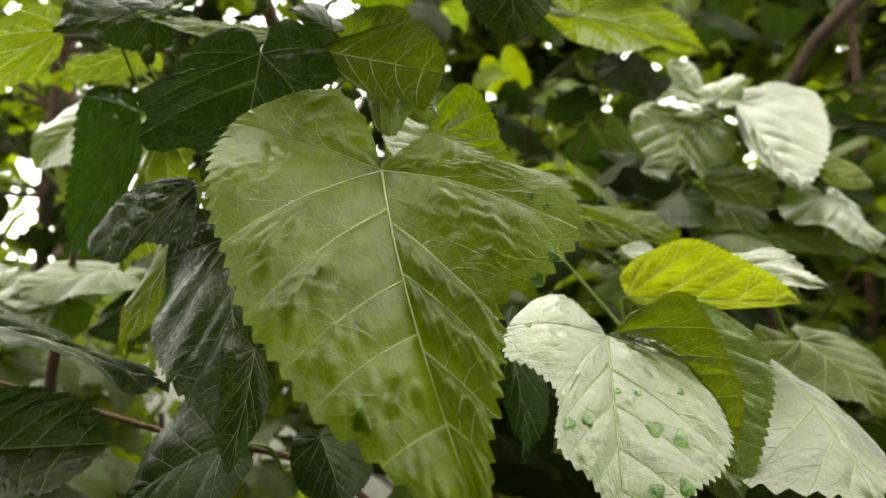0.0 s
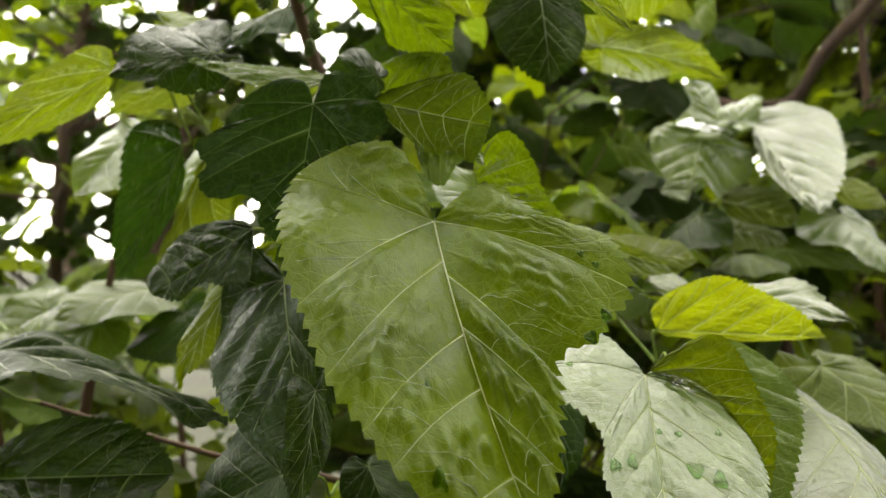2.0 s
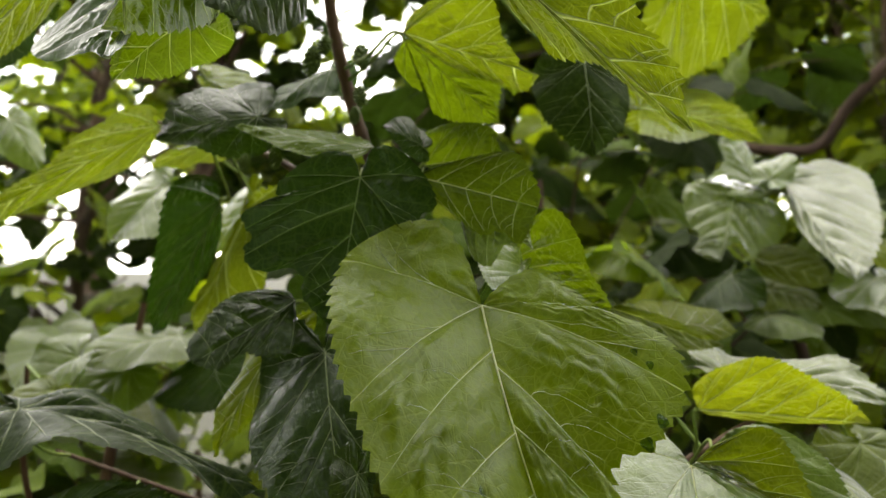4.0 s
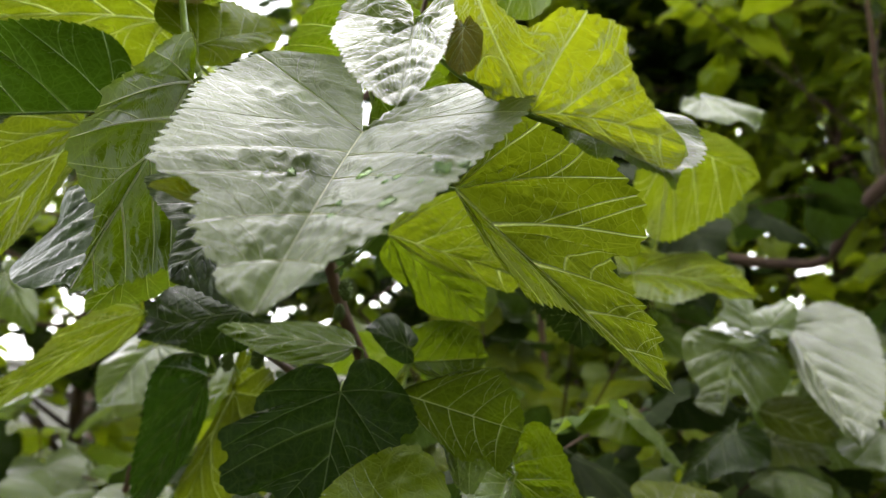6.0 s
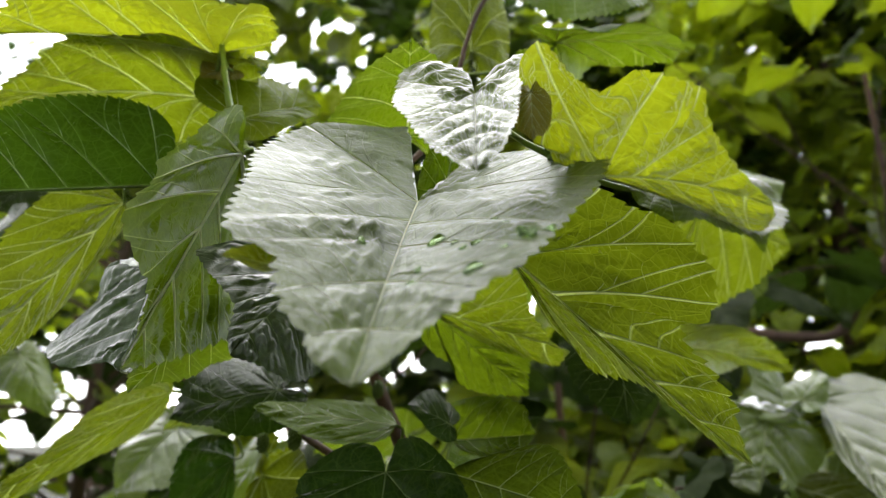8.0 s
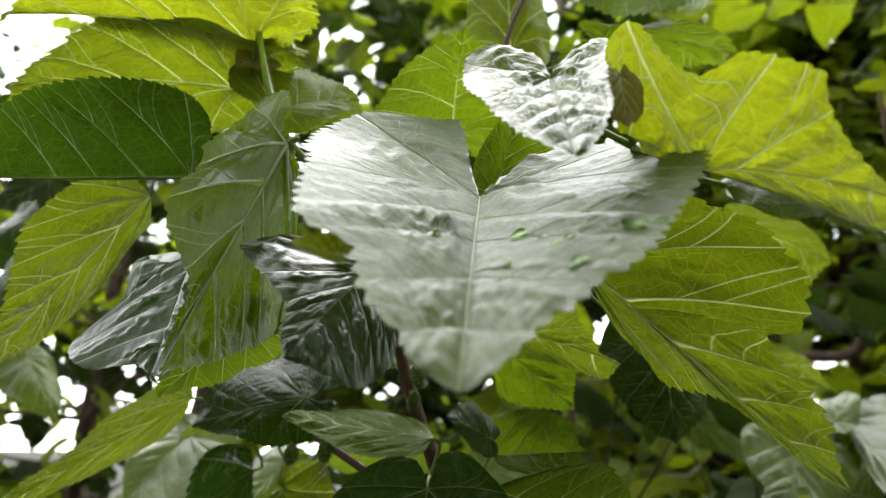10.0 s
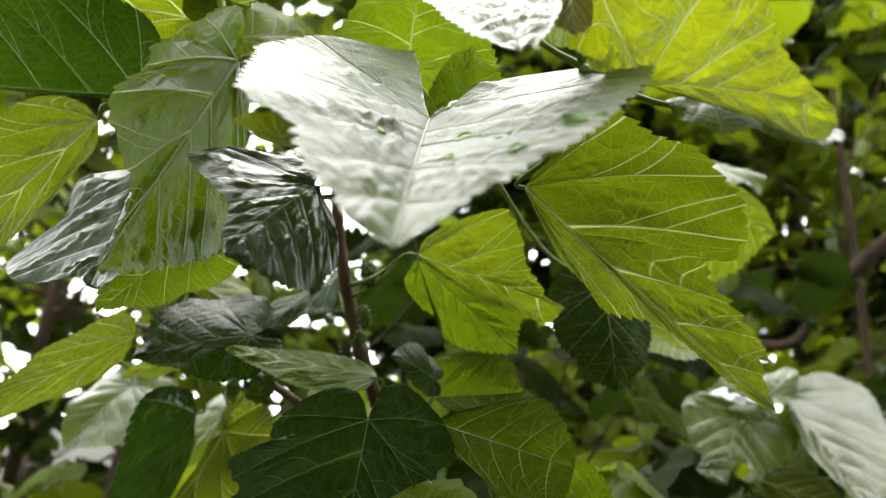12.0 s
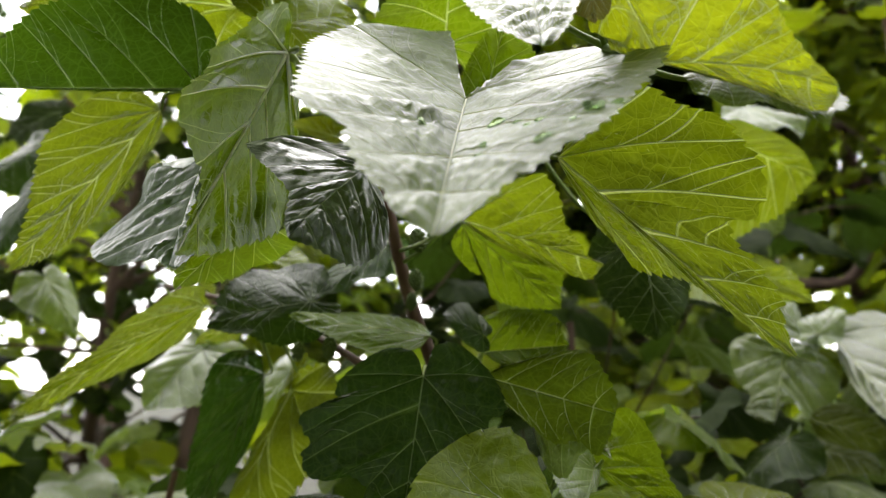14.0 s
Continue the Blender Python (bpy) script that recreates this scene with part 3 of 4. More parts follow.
leaf(shrub, "fresh", (-0.060, 0.425, 1.604), (0.004, 0.405, 1.586), (-0.015, 0.420, 1.617), (-0.027, 0.400, 1.570), edge=([(0.25, 0.12), (0.65, 0.32), (1.02, 0.55), (1.07, 0.69), (0.79, 0.82), (0.34, 0.97)], [(0.38, 0.22), (0.68, 0.46), (0.88, 0.68), (0.71, 0.82), (0.87, 0.97), (0.5, 1.01)]), teeth=20, quilt=0.6, stalk=False)
leaf(shrub, "soaked", (-0.004, 0.440, 1.557), (-0.016, 0.400, 1.539), (-0.022, 0.400, 1.551), (-0.004, 0.420, 1.547), stalk=False)
leaf(shrub, "fresh", (-0.007, 0.460, 1.561), (0.046, 0.430, 1.529), (0.024, 0.440, 1.575), (0.017, 0.450, 1.539), edge=([(0.57, -0.04), (1.15, 0.1), (1.24, 0.25), (0.95, 0.47), (0.54, 0.65), (0.28, 0.85)], [(0.6, 0.2), (0.87, 0.5), (0.9, 0.8)]), teeth=20)
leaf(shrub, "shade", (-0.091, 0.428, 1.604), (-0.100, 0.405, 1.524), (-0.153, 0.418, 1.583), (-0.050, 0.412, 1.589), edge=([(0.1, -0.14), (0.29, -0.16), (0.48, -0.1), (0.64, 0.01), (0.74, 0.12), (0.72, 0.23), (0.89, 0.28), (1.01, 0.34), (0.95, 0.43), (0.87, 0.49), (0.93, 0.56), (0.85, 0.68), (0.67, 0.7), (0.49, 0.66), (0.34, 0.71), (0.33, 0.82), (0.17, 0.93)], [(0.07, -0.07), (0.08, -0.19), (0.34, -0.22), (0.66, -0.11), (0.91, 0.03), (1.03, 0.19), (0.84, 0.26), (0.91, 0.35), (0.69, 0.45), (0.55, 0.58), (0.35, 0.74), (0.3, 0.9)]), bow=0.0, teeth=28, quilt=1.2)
leaf(shrub, "glossy", (-0.126, 0.430, 1.537), (-0.187, 0.440, 1.501), (-0.169, 0.450, 1.538), (-0.129, 0.420, 1.512), edge=([(0.38, 0.07), (0.87, 0.36), (1.06, 0.65), (0.76, 0.87), (0.41, 1.03)], [(0.61, 0.07), (1.11, 0.18), (0.87, 0.39), (0.46, 0.57), (0.56, 0.78)]), teeth=22, pucker=2.6, quilt=1.2)
leaf(shrub, "mid", (-0.140, 0.460, 1.517), (-0.178, 0.450, 1.447), (-0.178, 0.460, 1.477), (-0.138, 0.450, 1.491))
leaf(shrub, "glossy", (-0.110, 0.430, 1.509), (-0.083, 0.360, 1.421), (-0.140, 0.400, 1.455), (-0.074, 0.390, 1.457), pucker=1.5)
leaf(shrub, "dark", (-0.082, 0.370, 1.458), (-0.084, 0.330, 1.412), (-0.090, 0.340, 1.432), (-0.074, 0.360, 1.437))
leaf(shrub, "dark", (-0.295, 0.460, 1.393), (-0.170, 0.420, 1.406), (-0.238, 0.460, 1.431), (-0.210, 0.400, 1.392), edge=([(0.46, -0.02), (0.76, 0.1), (0.98, 0.31), (0.95, 0.57), (0.64, 0.81), (0.25, 0.96)], [(0.97, 0.45), (1.3, 0.81), (0.88, 1.0)]), teeth=30)
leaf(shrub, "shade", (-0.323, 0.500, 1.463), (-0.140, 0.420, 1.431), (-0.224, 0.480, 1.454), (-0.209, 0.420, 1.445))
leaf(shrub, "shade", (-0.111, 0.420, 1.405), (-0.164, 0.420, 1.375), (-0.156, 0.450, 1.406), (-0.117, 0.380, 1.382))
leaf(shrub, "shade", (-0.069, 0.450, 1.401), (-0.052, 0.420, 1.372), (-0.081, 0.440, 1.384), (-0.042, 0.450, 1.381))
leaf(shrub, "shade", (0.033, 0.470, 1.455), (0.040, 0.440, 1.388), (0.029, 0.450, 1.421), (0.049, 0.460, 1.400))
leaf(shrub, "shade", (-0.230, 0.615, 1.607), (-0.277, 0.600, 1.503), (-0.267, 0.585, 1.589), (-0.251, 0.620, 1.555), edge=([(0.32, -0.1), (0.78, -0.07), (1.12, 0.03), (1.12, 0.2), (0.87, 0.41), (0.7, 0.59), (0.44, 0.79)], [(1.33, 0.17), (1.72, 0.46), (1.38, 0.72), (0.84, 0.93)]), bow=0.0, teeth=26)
leaf(shrub, "young", (-0.205, 0.600, 1.596), (-0.248, 0.620, 1.489), (-0.241, 0.620, 1.553), (-0.188, 0.580, 1.538))
leaf(shrub, "soaked", (-0.223, 0.680, 1.613), (-0.267, 0.700, 1.565), (-0.260, 0.700, 1.599), (-0.232, 0.680, 1.579))
leaf(shrub, "soaked", (-0.327, 0.750, 1.632), (-0.368, 0.720, 1.576), (-0.367, 0.750, 1.632), (-0.317, 0.700, 1.582))
leaf(shrub, "young", (-0.254, 0.550, 1.653), (-0.339, 0.470, 1.582), (-0.277, 0.500, 1.649), (-0.306, 0.530, 1.608), edge=([(0.53, 0.0), (0.92, 0.1), (0.96, 0.25), (0.89, 0.43), (0.44, 0.58), (0.4, 0.74), (0.19, 0.88)], [(0.91, 0.04), (1.32, 0.21), (1.0, 0.5), (0.8, 0.73), (0.67, 0.89)]), teeth=30, ribs=0.6)
leaf(shrub, "glossy", (-0.168, 0.500, 1.650), (-0.227, 0.480, 1.634), (-0.208, 0.510, 1.674), (-0.204, 0.480, 1.628))
leaf(shrub, "fresh", (-0.093, 0.485, 1.628), (-0.174, 0.470, 1.639), (-0.142, 0.515, 1.646), (-0.124, 0.450, 1.620), edge=([(0.82, 0.07), (1.13, 0.28), (1.0, 0.54), (0.64, 0.78), (0.41, 0.93)], [(0.57, 0.08), (0.91, 0.27), (0.98, 0.48), (0.74, 0.68), (0.39, 0.86)]), teeth=26, quilt=1.0, pucker=1.2)
leaf(shrub, "young", (-0.223, 0.600, 1.649), (-0.272, 0.580, 1.626), (-0.243, 0.570, 1.646), (-0.251, 0.620, 1.634))
leaf(shrub, "dark", (-0.130, 0.550, 1.692), (-0.162, 0.500, 1.652), (-0.157, 0.550, 1.687), (-0.139, 0.520, 1.664))
leaf(shrub, "mid", (-0.244, 0.620, 1.702), (-0.186, 0.580, 1.669), (-0.217, 0.620, 1.711), (-0.215, 0.600, 1.681))
leaf(shrub, "under", (-0.160, 0.360, 1.672), (-0.198, 0.360, 1.642), (-0.163, 0.340, 1.687), (-0.183, 0.390, 1.652))
leaf(shrub, "under", (-0.144, 0.340, 1.746), (-0.170, 0.290, 1.647), (-0.166, 0.277, 1.700), (-0.148, 0.360, 1.688), edge=([(0.19, -0.1), (0.44, -0.13), (0.73, 0.03), (0.88, 0.21), (1.08, 0.38), (0.99, 0.45), (1.11, 0.6), (1.01, 0.65), (0.77, 0.68), (0.54, 0.7), (0.34, 0.71), (0.15, 0.77), (0.04, 0.85), (-0.01, 0.93)], [(0.34, -0.01), (0.61, 0.12), (0.88, 0.25), (1.16, 0.37), (1.1, 0.55), (0.66, 0.77), (0.29, 0.91)]), bow=0.0, teeth=24, quilt=1.6, ribs=1.7)
leaf(shrub, "slick", (-0.191, 0.370, 1.708), (-0.198, 0.350, 1.651), (-0.244, 0.380, 1.665), (-0.183, 0.345, 1.674), edge=([(0.24, 0.08), (0.69, -0.02), (0.81, 0.32), (1.14, 0.53), (1.25, 0.66), (0.9, 0.86), (0.43, 0.89), (0.21, 0.9)], [(0.81, 0.32), (1.09, 0.61), (1.17, 0.87), (0.74, 1.04)]), teeth=22, pucker=0.3, quilt=1.2, wave=0.8, ribs=0.4)
leaf(shrub, "young", (-0.240, 0.430, 1.752), (-0.317, 0.420, 1.659), (-0.300, 0.420, 1.729), (-0.271, 0.430, 1.691), edge=([(0.45, -0.0), (0.95, 0.12), (1.1, 0.33), (1.07, 0.47), (0.8, 0.6), (0.47, 0.73), (0.22, 0.87)], [(0.57, 0.09), (0.74, 0.25), (0.9, 0.39), (0.93, 0.58), (0.76, 0.77), (0.43, 0.9)]), teeth=30, ribs=0.4)
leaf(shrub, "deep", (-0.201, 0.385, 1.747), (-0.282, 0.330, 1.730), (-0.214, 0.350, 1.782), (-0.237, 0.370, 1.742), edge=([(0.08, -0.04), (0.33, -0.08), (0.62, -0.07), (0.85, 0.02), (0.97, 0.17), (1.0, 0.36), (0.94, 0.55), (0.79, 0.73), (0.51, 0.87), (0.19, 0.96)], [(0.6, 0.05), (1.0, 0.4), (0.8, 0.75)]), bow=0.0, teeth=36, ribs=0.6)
leaf(shrub, "young", (-0.201, 0.450, 1.820), (-0.323, 0.420, 1.811), (-0.249, 0.400, 1.838), (-0.270, 0.460, 1.820))
leaf(shrub, "yellow", (-0.186, 0.420, 1.833), (-0.300, 0.375, 1.829), (-0.191, 0.360, 1.856), (-0.248, 0.420, 1.846))
leaf(shrub, "mid", (-0.173, 0.420, 1.794), (-0.133, 0.450, 1.812), (-0.160, 0.450, 1.830), (-0.151, 0.420, 1.786))
leaf(shrub, "bud", (-0.182, 0.430, 1.829), (-0.196, 0.420, 1.820), (-0.192, 0.430, 1.839), (-0.186, 0.420, 1.818))
leaf(shrub, "under", (-0.081, 0.440, 1.789), (-0.072, 0.380, 1.818), (-0.114, 0.400, 1.793), (-0.046, 0.400, 1.802))
leaf(shrub, "under", (-0.058, 0.400, 1.739), (-0.047, 0.360, 1.765), (-0.065, 0.380, 1.757), (-0.032, 0.380, 1.756))
leaf(shrub, "young", (-0.048, 0.550, 1.890), (-0.050, 0.600, 1.998), (-0.078, 0.570, 1.936), (-0.024, 0.570, 1.938))
leaf(shrub, "wet", (0.037, 0.500, 1.929), (-0.018, 0.500, 1.902), (0.006, 0.550, 1.968), (0.008, 0.480, 1.880))
leaf(shrub, "under", (0.009, 0.500, 1.870), (0.104, 0.550, 1.882), (0.055, 0.480, 1.871), (0.057, 0.540, 1.864))
S_leaf = leaf(shrub, "pleated", (-0.037, 0.285, 1.747), (-0.035, 0.225, 1.698), (-0.067, 0.292, 1.755), (-0.018, 0.275, 1.751), lift=0.030, edge=([(0.07, -0.24), (0.3, -0.34), (0.64, -0.37), (0.92, -0.31), (1.02, -0.12), (0.98, 0.2), (0.81, 0.38), (0.65, 0.59), (0.43, 0.78), (0.22, 0.91), (0.08, 0.99)], [(0.26, -0.16), (0.65, -0.22), (1.03, -0.19), (1.06, -0.01), (0.81, 0.36), (0.68, 0.7), (0.47, 0.88), (0.23, 0.99), (0.09, 1.01)]), bow=0.0, pucker=2.4, droop=0.0, wave=0.15, teeth=34, quilt=1.0)
leaf(shrub, "yellow", (0.006, 0.262, 1.706), (0.052, 0.235, 1.687), (0.019, 0.243, 1.734), (0.038, 0.244, 1.686), edge=([(0.04, -0.18), (0.06, -0.33), (0.18, -0.41), (0.25, -0.52), (0.57, -0.6), (0.96, -0.67), (1.21, -0.56), (1.15, -0.44), (0.95, -0.3), (0.8, -0.12), (0.87, -0.0), (1.02, 0.13), (1.0, 0.32), (0.92, 0.53), (0.75, 0.57), (0.54, 0.64), (0.35, 0.74), (0.17, 0.87), (0.05, 0.98)], [(0.1, 0.12), (0.3, 0.35), (0.75, 0.6), (1.1, 0.8), (1.2, 0.97), (0.5, 1.01)]), bow=0.0, bend=-0.12, teeth=36, quilt=1.6)
leaf(shrub, "wet", (0.026, 0.270, 1.705), (0.049, 0.235, 1.675), (0.037, 0.245, 1.682), (0.063, 0.270, 1.705))
leaf(shrub, "young", (-0.025, 0.340, 1.695), (0.061, 0.314, 1.609), (0.048, 0.315, 1.676), (0.006, 0.345, 1.649), edge=([(0.22, -0.01), (0.58, -0.02), (0.96, 0.01), (1.16, 0.05), (1.21, 0.21), (1.35, 0.33), (1.32, 0.41), (1.28, 0.47), (1.23, 0.54), (1.04, 0.6), (0.78, 0.63), (0.61, 0.58), (0.49, 0.63), (0.46, 0.71), (0.4, 0.79), (0.35, 0.84), (0.21, 0.89), (0.08, 0.95)], [(0.39, 0.1), (0.75, 0.22), (0.83, 0.34), (0.98, 0.44), (0.55, 0.54), (0.25, 0.62), (0.2, 0.75), (0.19, 0.85), (0.12, 0.95)]), bow=0.0, teeth=30, quilt=0.7)
leaf(shrub, "young", (-0.073, 0.470, 1.694), (0.007, 0.465, 1.667), (-0.030, 0.450, 1.715), (-0.027, 0.480, 1.666), edge=([(0.27, 0.02), (0.62, 0.15), (0.96, 0.35), (1.05, 0.47), (0.78, 0.6), (0.43, 0.68), (0.18, 0.81), (0.04, 0.88)], [(0.47, 0.19), (0.75, 0.44), (0.8, 0.72), (0.76, 0.93)]), bow=0.0, teeth=18)
leaf(shrub, "fresh", (-0.074, 0.490, 1.696), (-0.016, 0.490, 1.644), (-0.068, 0.500, 1.669), (-0.017, 0.485, 1.663), edge=([(0.8, 0.03), (1.05, 0.25), (0.91, 0.41), (1.25, 0.53), (1.07, 0.69), (0.44, 0.89)], [(0.9, 0.15), (1.44, 0.48), (1.27, 0.72), (0.49, 0.88)]), bow=0.0, teeth=22)
leaf(shrub, "fresh", (-0.062, 0.500, 1.619), (-0.013, 0.470, 1.622), (-0.043, 0.490, 1.643), (-0.038, 0.470, 1.609), edge=([(0.53, -0.12), (0.89, -0.1), (1.06, 0.17), (0.99, 0.6), (0.68, 0.88), (0.3, 0.93)], [(0.6, 0.24), (0.92, 0.64), (0.63, 0.93)]), teeth=18)
# near black stands for the shade on this leaf's lower side
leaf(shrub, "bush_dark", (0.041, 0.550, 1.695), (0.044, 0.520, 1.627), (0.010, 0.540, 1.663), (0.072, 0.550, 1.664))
leaf(shrub, "young", (0.138, 0.700, 1.804), (0.217, 0.720, 1.774), (0.171, 0.680, 1.807), (0.186, 0.740, 1.746))
leaf(shrub, "young", (0.103, 0.700, 1.691), (0.231, 0.780, 1.674), (0.166, 0.720, 1.709), (0.160, 0.760, 1.682))
leaf(shrub, "slick", (-0.103, 0.310, 1.684), (-0.122, 0.270, 1.650), (-0.141, 0.300, 1.686), (-0.101, 0.282, 1.641), edge=([(0.26, -0.26), (0.75, -0.18), (1.22, -0.08), (1.43, 0.11), (1.11, 0.32), (0.72, 0.5), (0.39, 0.62), (0.18, 0.87)], [(0.51, 0.04), (0.96, 0.25), (1.17, 0.47), (1.0, 0.77), (0.64, 0.87), (0.31, 0.94)]), bow=0.04, pucker=0.3, teeth=26, quilt=1.8, wave=0.5, ribs=0.4)
W_leaf = leaf(shrub, "wet", (-0.063, 0.325, 1.717), (-0.063, 0.177, 1.633), (-0.120, 0.280, 1.723), (0.004, 0.252, 1.704), lift=0.032, edge=([(0.05, -0.08), (0.13, -0.27), (0.18, -0.41), (0.35, -0.37), (0.56, -0.32), (0.76, -0.28), (0.93, -0.2), (1.04, -0.03), (1.02, 0.18), (0.92, 0.33), (0.83, 0.55), (0.76, 0.67), (0.68, 0.71), (0.61, 0.7), (0.51, 0.7), (0.45, 0.78), (0.39, 0.84), (0.32, 0.88), (0.23, 0.91), (0.19, 0.96), (0.11, 0.99), (0.03, 1.0)], [(0.12, -0.04), (0.29, -0.15), (0.49, -0.14), (0.77, 0.0), (0.9, 0.18), (1.06, 0.22), (1.01, 0.43), (0.83, 0.59), (0.7, 0.71), (0.63, 0.76), (0.54, 0.8), (0.47, 0.8), (0.37, 0.86), (0.27, 0.89), (0.18, 0.94), (0.11, 0.97), (0.05, 0.99)]), bow=0.01, pucker=0.9, droop=0.0, teeth=46, quilt=1.7)
leaf(shrub, "soaked", (0.134, 0.560, 1.486), (0.234, 0.520, 1.471), (0.196, 0.580, 1.501), (0.177, 0.520, 1.477))
leaf(shrub, "bud", (-0.017, 0.262, 1.737), (-0.017, 0.250, 1.715), (-0.024, 0.260, 1.728), (-0.012, 0.255, 1.723), pucker=2.0)
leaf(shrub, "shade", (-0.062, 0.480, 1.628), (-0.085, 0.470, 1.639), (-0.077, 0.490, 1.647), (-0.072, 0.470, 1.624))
leaf(shrub, "yellow", (-0.096, 0.222, 1.671), (-0.108, 0.216, 1.673), (-0.102, 0.218, 1.676), (-0.102, 0.222, 1.671), stalk=False)

# ---- the shrub behind, to one side ----
shrub_right = thing("mulberry_shrub", "wet mulberry shoot with pale shining leaves further back", "shrub", (0.60, 1.25, 0))
stem(shrub_right, "stem", [(0.60, 1.25, -0.02), (0.50, 1.15, 0.8), (0.38, 1.08, 1.4), (0.30, 1.02, 1.56), (0.27, 0.97, 1.66)], (0.014, 0.008, 0.003), BARK, 8, 60)
leaf(shrub_right, "soaked", (0.303, 0.940, 1.653), (0.300, 0.750, 1.546), (0.393, 0.940, 1.662), (0.287, 0.850, 1.599), edge=([(0.24, -0.2), (0.57, -0.27), (0.88, -0.22), (1.0, -0.03), (0.81, 0.34), (0.54, 0.65), (0.23, 0.89)], [(0.71, 0.21), (1.0, 0.48), (0.7, 0.72), (0.37, 0.92)]), teeth=26, pucker=2.6)
leaf(shrub_right, "soaked", (0.235, 0.900, 1.632), (0.207, 0.850, 1.563), (0.184, 0.890, 1.624), (0.288, 0.900, 1.605), edge=([(0.27, -0.15), (0.84, -0.16), (1.18, 0.08), (0.94, 0.48), (0.57, 0.72), (0.61, 0.94), (0.27, 1.01)], [(0.35, -0.19), (0.86, -0.21), (1.05, 0.06), (0.94, 0.37), (0.67, 0.56), (0.55, 0.76), (0.35, 0.62), (0.1, 0.7)]), teeth=26, pucker=3.0, quilt=2.0)
leaf(shrub_right, "soaked", (0.270, 0.900, 1.636), (0.236, 0.950, 1.707), (0.222, 0.900, 1.645), (0.289, 0.930, 1.664), edge=([(0.48, -0.01), (1.0, 0.14), (0.55, 0.23), (0.48, 0.43), (1.27, 0.4), (0.47, 0.61), (0.28, 0.89)], [(0.89, 0.18), (1.51, 0.53), (0.39, 0.43), (0.62, 0.68), (0.67, 0.91)]), teeth=24, pucker=2.0)
leaf(shrub_right, "soaked", (0.272, 0.900, 1.652), (0.307, 0.930, 1.683), (0.279, 0.930, 1.676), (0.299, 0.900, 1.661))
leaf(shrub_right, "yellow", (0.372, 0.900, 1.578), (0.422, 0.880, 1.555), (0.403, 0.910, 1.587), (0.389, 0.880, 1.553), edge=([(0.53, 0.03), (1.07, 0.32), (0.76, 0.7)], [(0.84, 0.23), (0.79, 0.61), (0.4, 0.86)]), teeth=24)
leaf(shrub_right, "soaked", (0.378, 0.890, 1.548), (0.386, 0.800, 1.488), (0.348, 0.830, 1.515), (0.416, 0.860, 1.520))
leaf(shrub_right, "wet", (0.227, 0.970, 1.922), (0.262, 0.880, 1.858), (0.263, 0.980, 1.933), (0.240, 0.880, 1.865))
leaf(shrub_right, "dark", (0.216, 0.840, 1.549), (0.156, 0.800, 1.505), (0.181, 0.850, 1.535), (0.206, 0.800, 1.514))
leaf(shrub_right, "young", (0.268, 0.900, 1.535), (0.317, 0.870, 1.517), (0.305, 0.910, 1.541), (0.273, 0.860, 1.516))
leaf(shrub_right, "wet", (0.257, 0.860, 1.508), (0.288, 0.800, 1.491), (0.298, 0.870, 1.508), (0.256, 0.820, 1.488))
leaf(shrub_right, "mid", (0.094, 0.800, 1.571), (0.127, 0.770, 1.541), (0.126, 0.810, 1.568), (0.093, 0.760, 1.546))
leaf(shrub_right, "dark", (0.193, 0.950, 1.575), (0.135, 0.920, 1.547), (0.159, 0.960, 1.578), (0.164, 0.910, 1.544))
leaf(shrub_right, "young", (0.255, 0.900, 1.568), (0.324, 0.860, 1.544), (0.294, 0.900, 1.578), (0.284, 0.870, 1.541), edge=([(0.61, -0.01), (1.24, 0.32), (1.04, 0.69)], [(0.9, 0.19), (1.07, 0.56), (0.69, 0.87)]), teeth=24)

shrub_left = thing("mulberry_shrub", "pale green mulberry shoots low behind the front shrub", "shrub", (-0.62, 1.1, 0))
stem(shrub_left, "stem", [(-0.62, 1.1, -0.02), (-0.52, 0.95, 0.8), (-0.42, 0.82, 1.3), (-0.36, 0.78, 1.52)], (0.014, 0.008, 0.003), TWIG, 8, 60)
stem(shrub_left, "twig", [(-0.46, 0.87, 1.15), (-0.44, 0.72, 1.35), (-0.42, 0.68, 1.47)], (0.004, 0.002), TWIG)
leaf(shrub_left, "wet", (-0.324, 0.780, 1.488), (-0.393, 0.720, 1.466), (-0.382, 0.800, 1.500), (-0.337, 0.720, 1.467))
leaf(shrub_left, "wet", (-0.384, 0.700, 1.476), (-0.436, 0.680, 1.436), (-0.430, 0.720, 1.481), (-0.387, 0.660, 1.454))
leaf(shrub_left, "wet", (-0.360, 0.750, 1.460), (-0.402, 0.720, 1.422), (-0.402, 0.750, 1.454), (-0.356, 0.720, 1.425))
leaf(shrub_left, "dark", (-0.281, 0.750, 1.468), (-0.255, 0.720, 1.428), (-0.331, 0.750, 1.450), (-0.243, 0.720, 1.446))
leaf(shrub_left, "young", (-0.352, 0.600, 1.461), (-0.370, 0.580, 1.436), (-0.386, 0.600, 1.452), (-0.339, 0.580, 1.448))
leaf(shrub_left, "dark", (-0.556, 0.850, 1.859), (-0.602, 0.820, 1.802), (-0.607, 0.870, 1.866), (-0.559, 0.820, 1.798))
leaf(shrub_left, "shade", (-0.499, 0.750, 1.784), (-0.514, 0.720, 1.717), (-0.539, 0.760, 1.776), (-0.476, 0.720, 1.735))
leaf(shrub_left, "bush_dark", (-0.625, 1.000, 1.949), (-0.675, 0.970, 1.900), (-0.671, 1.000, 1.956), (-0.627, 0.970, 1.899))
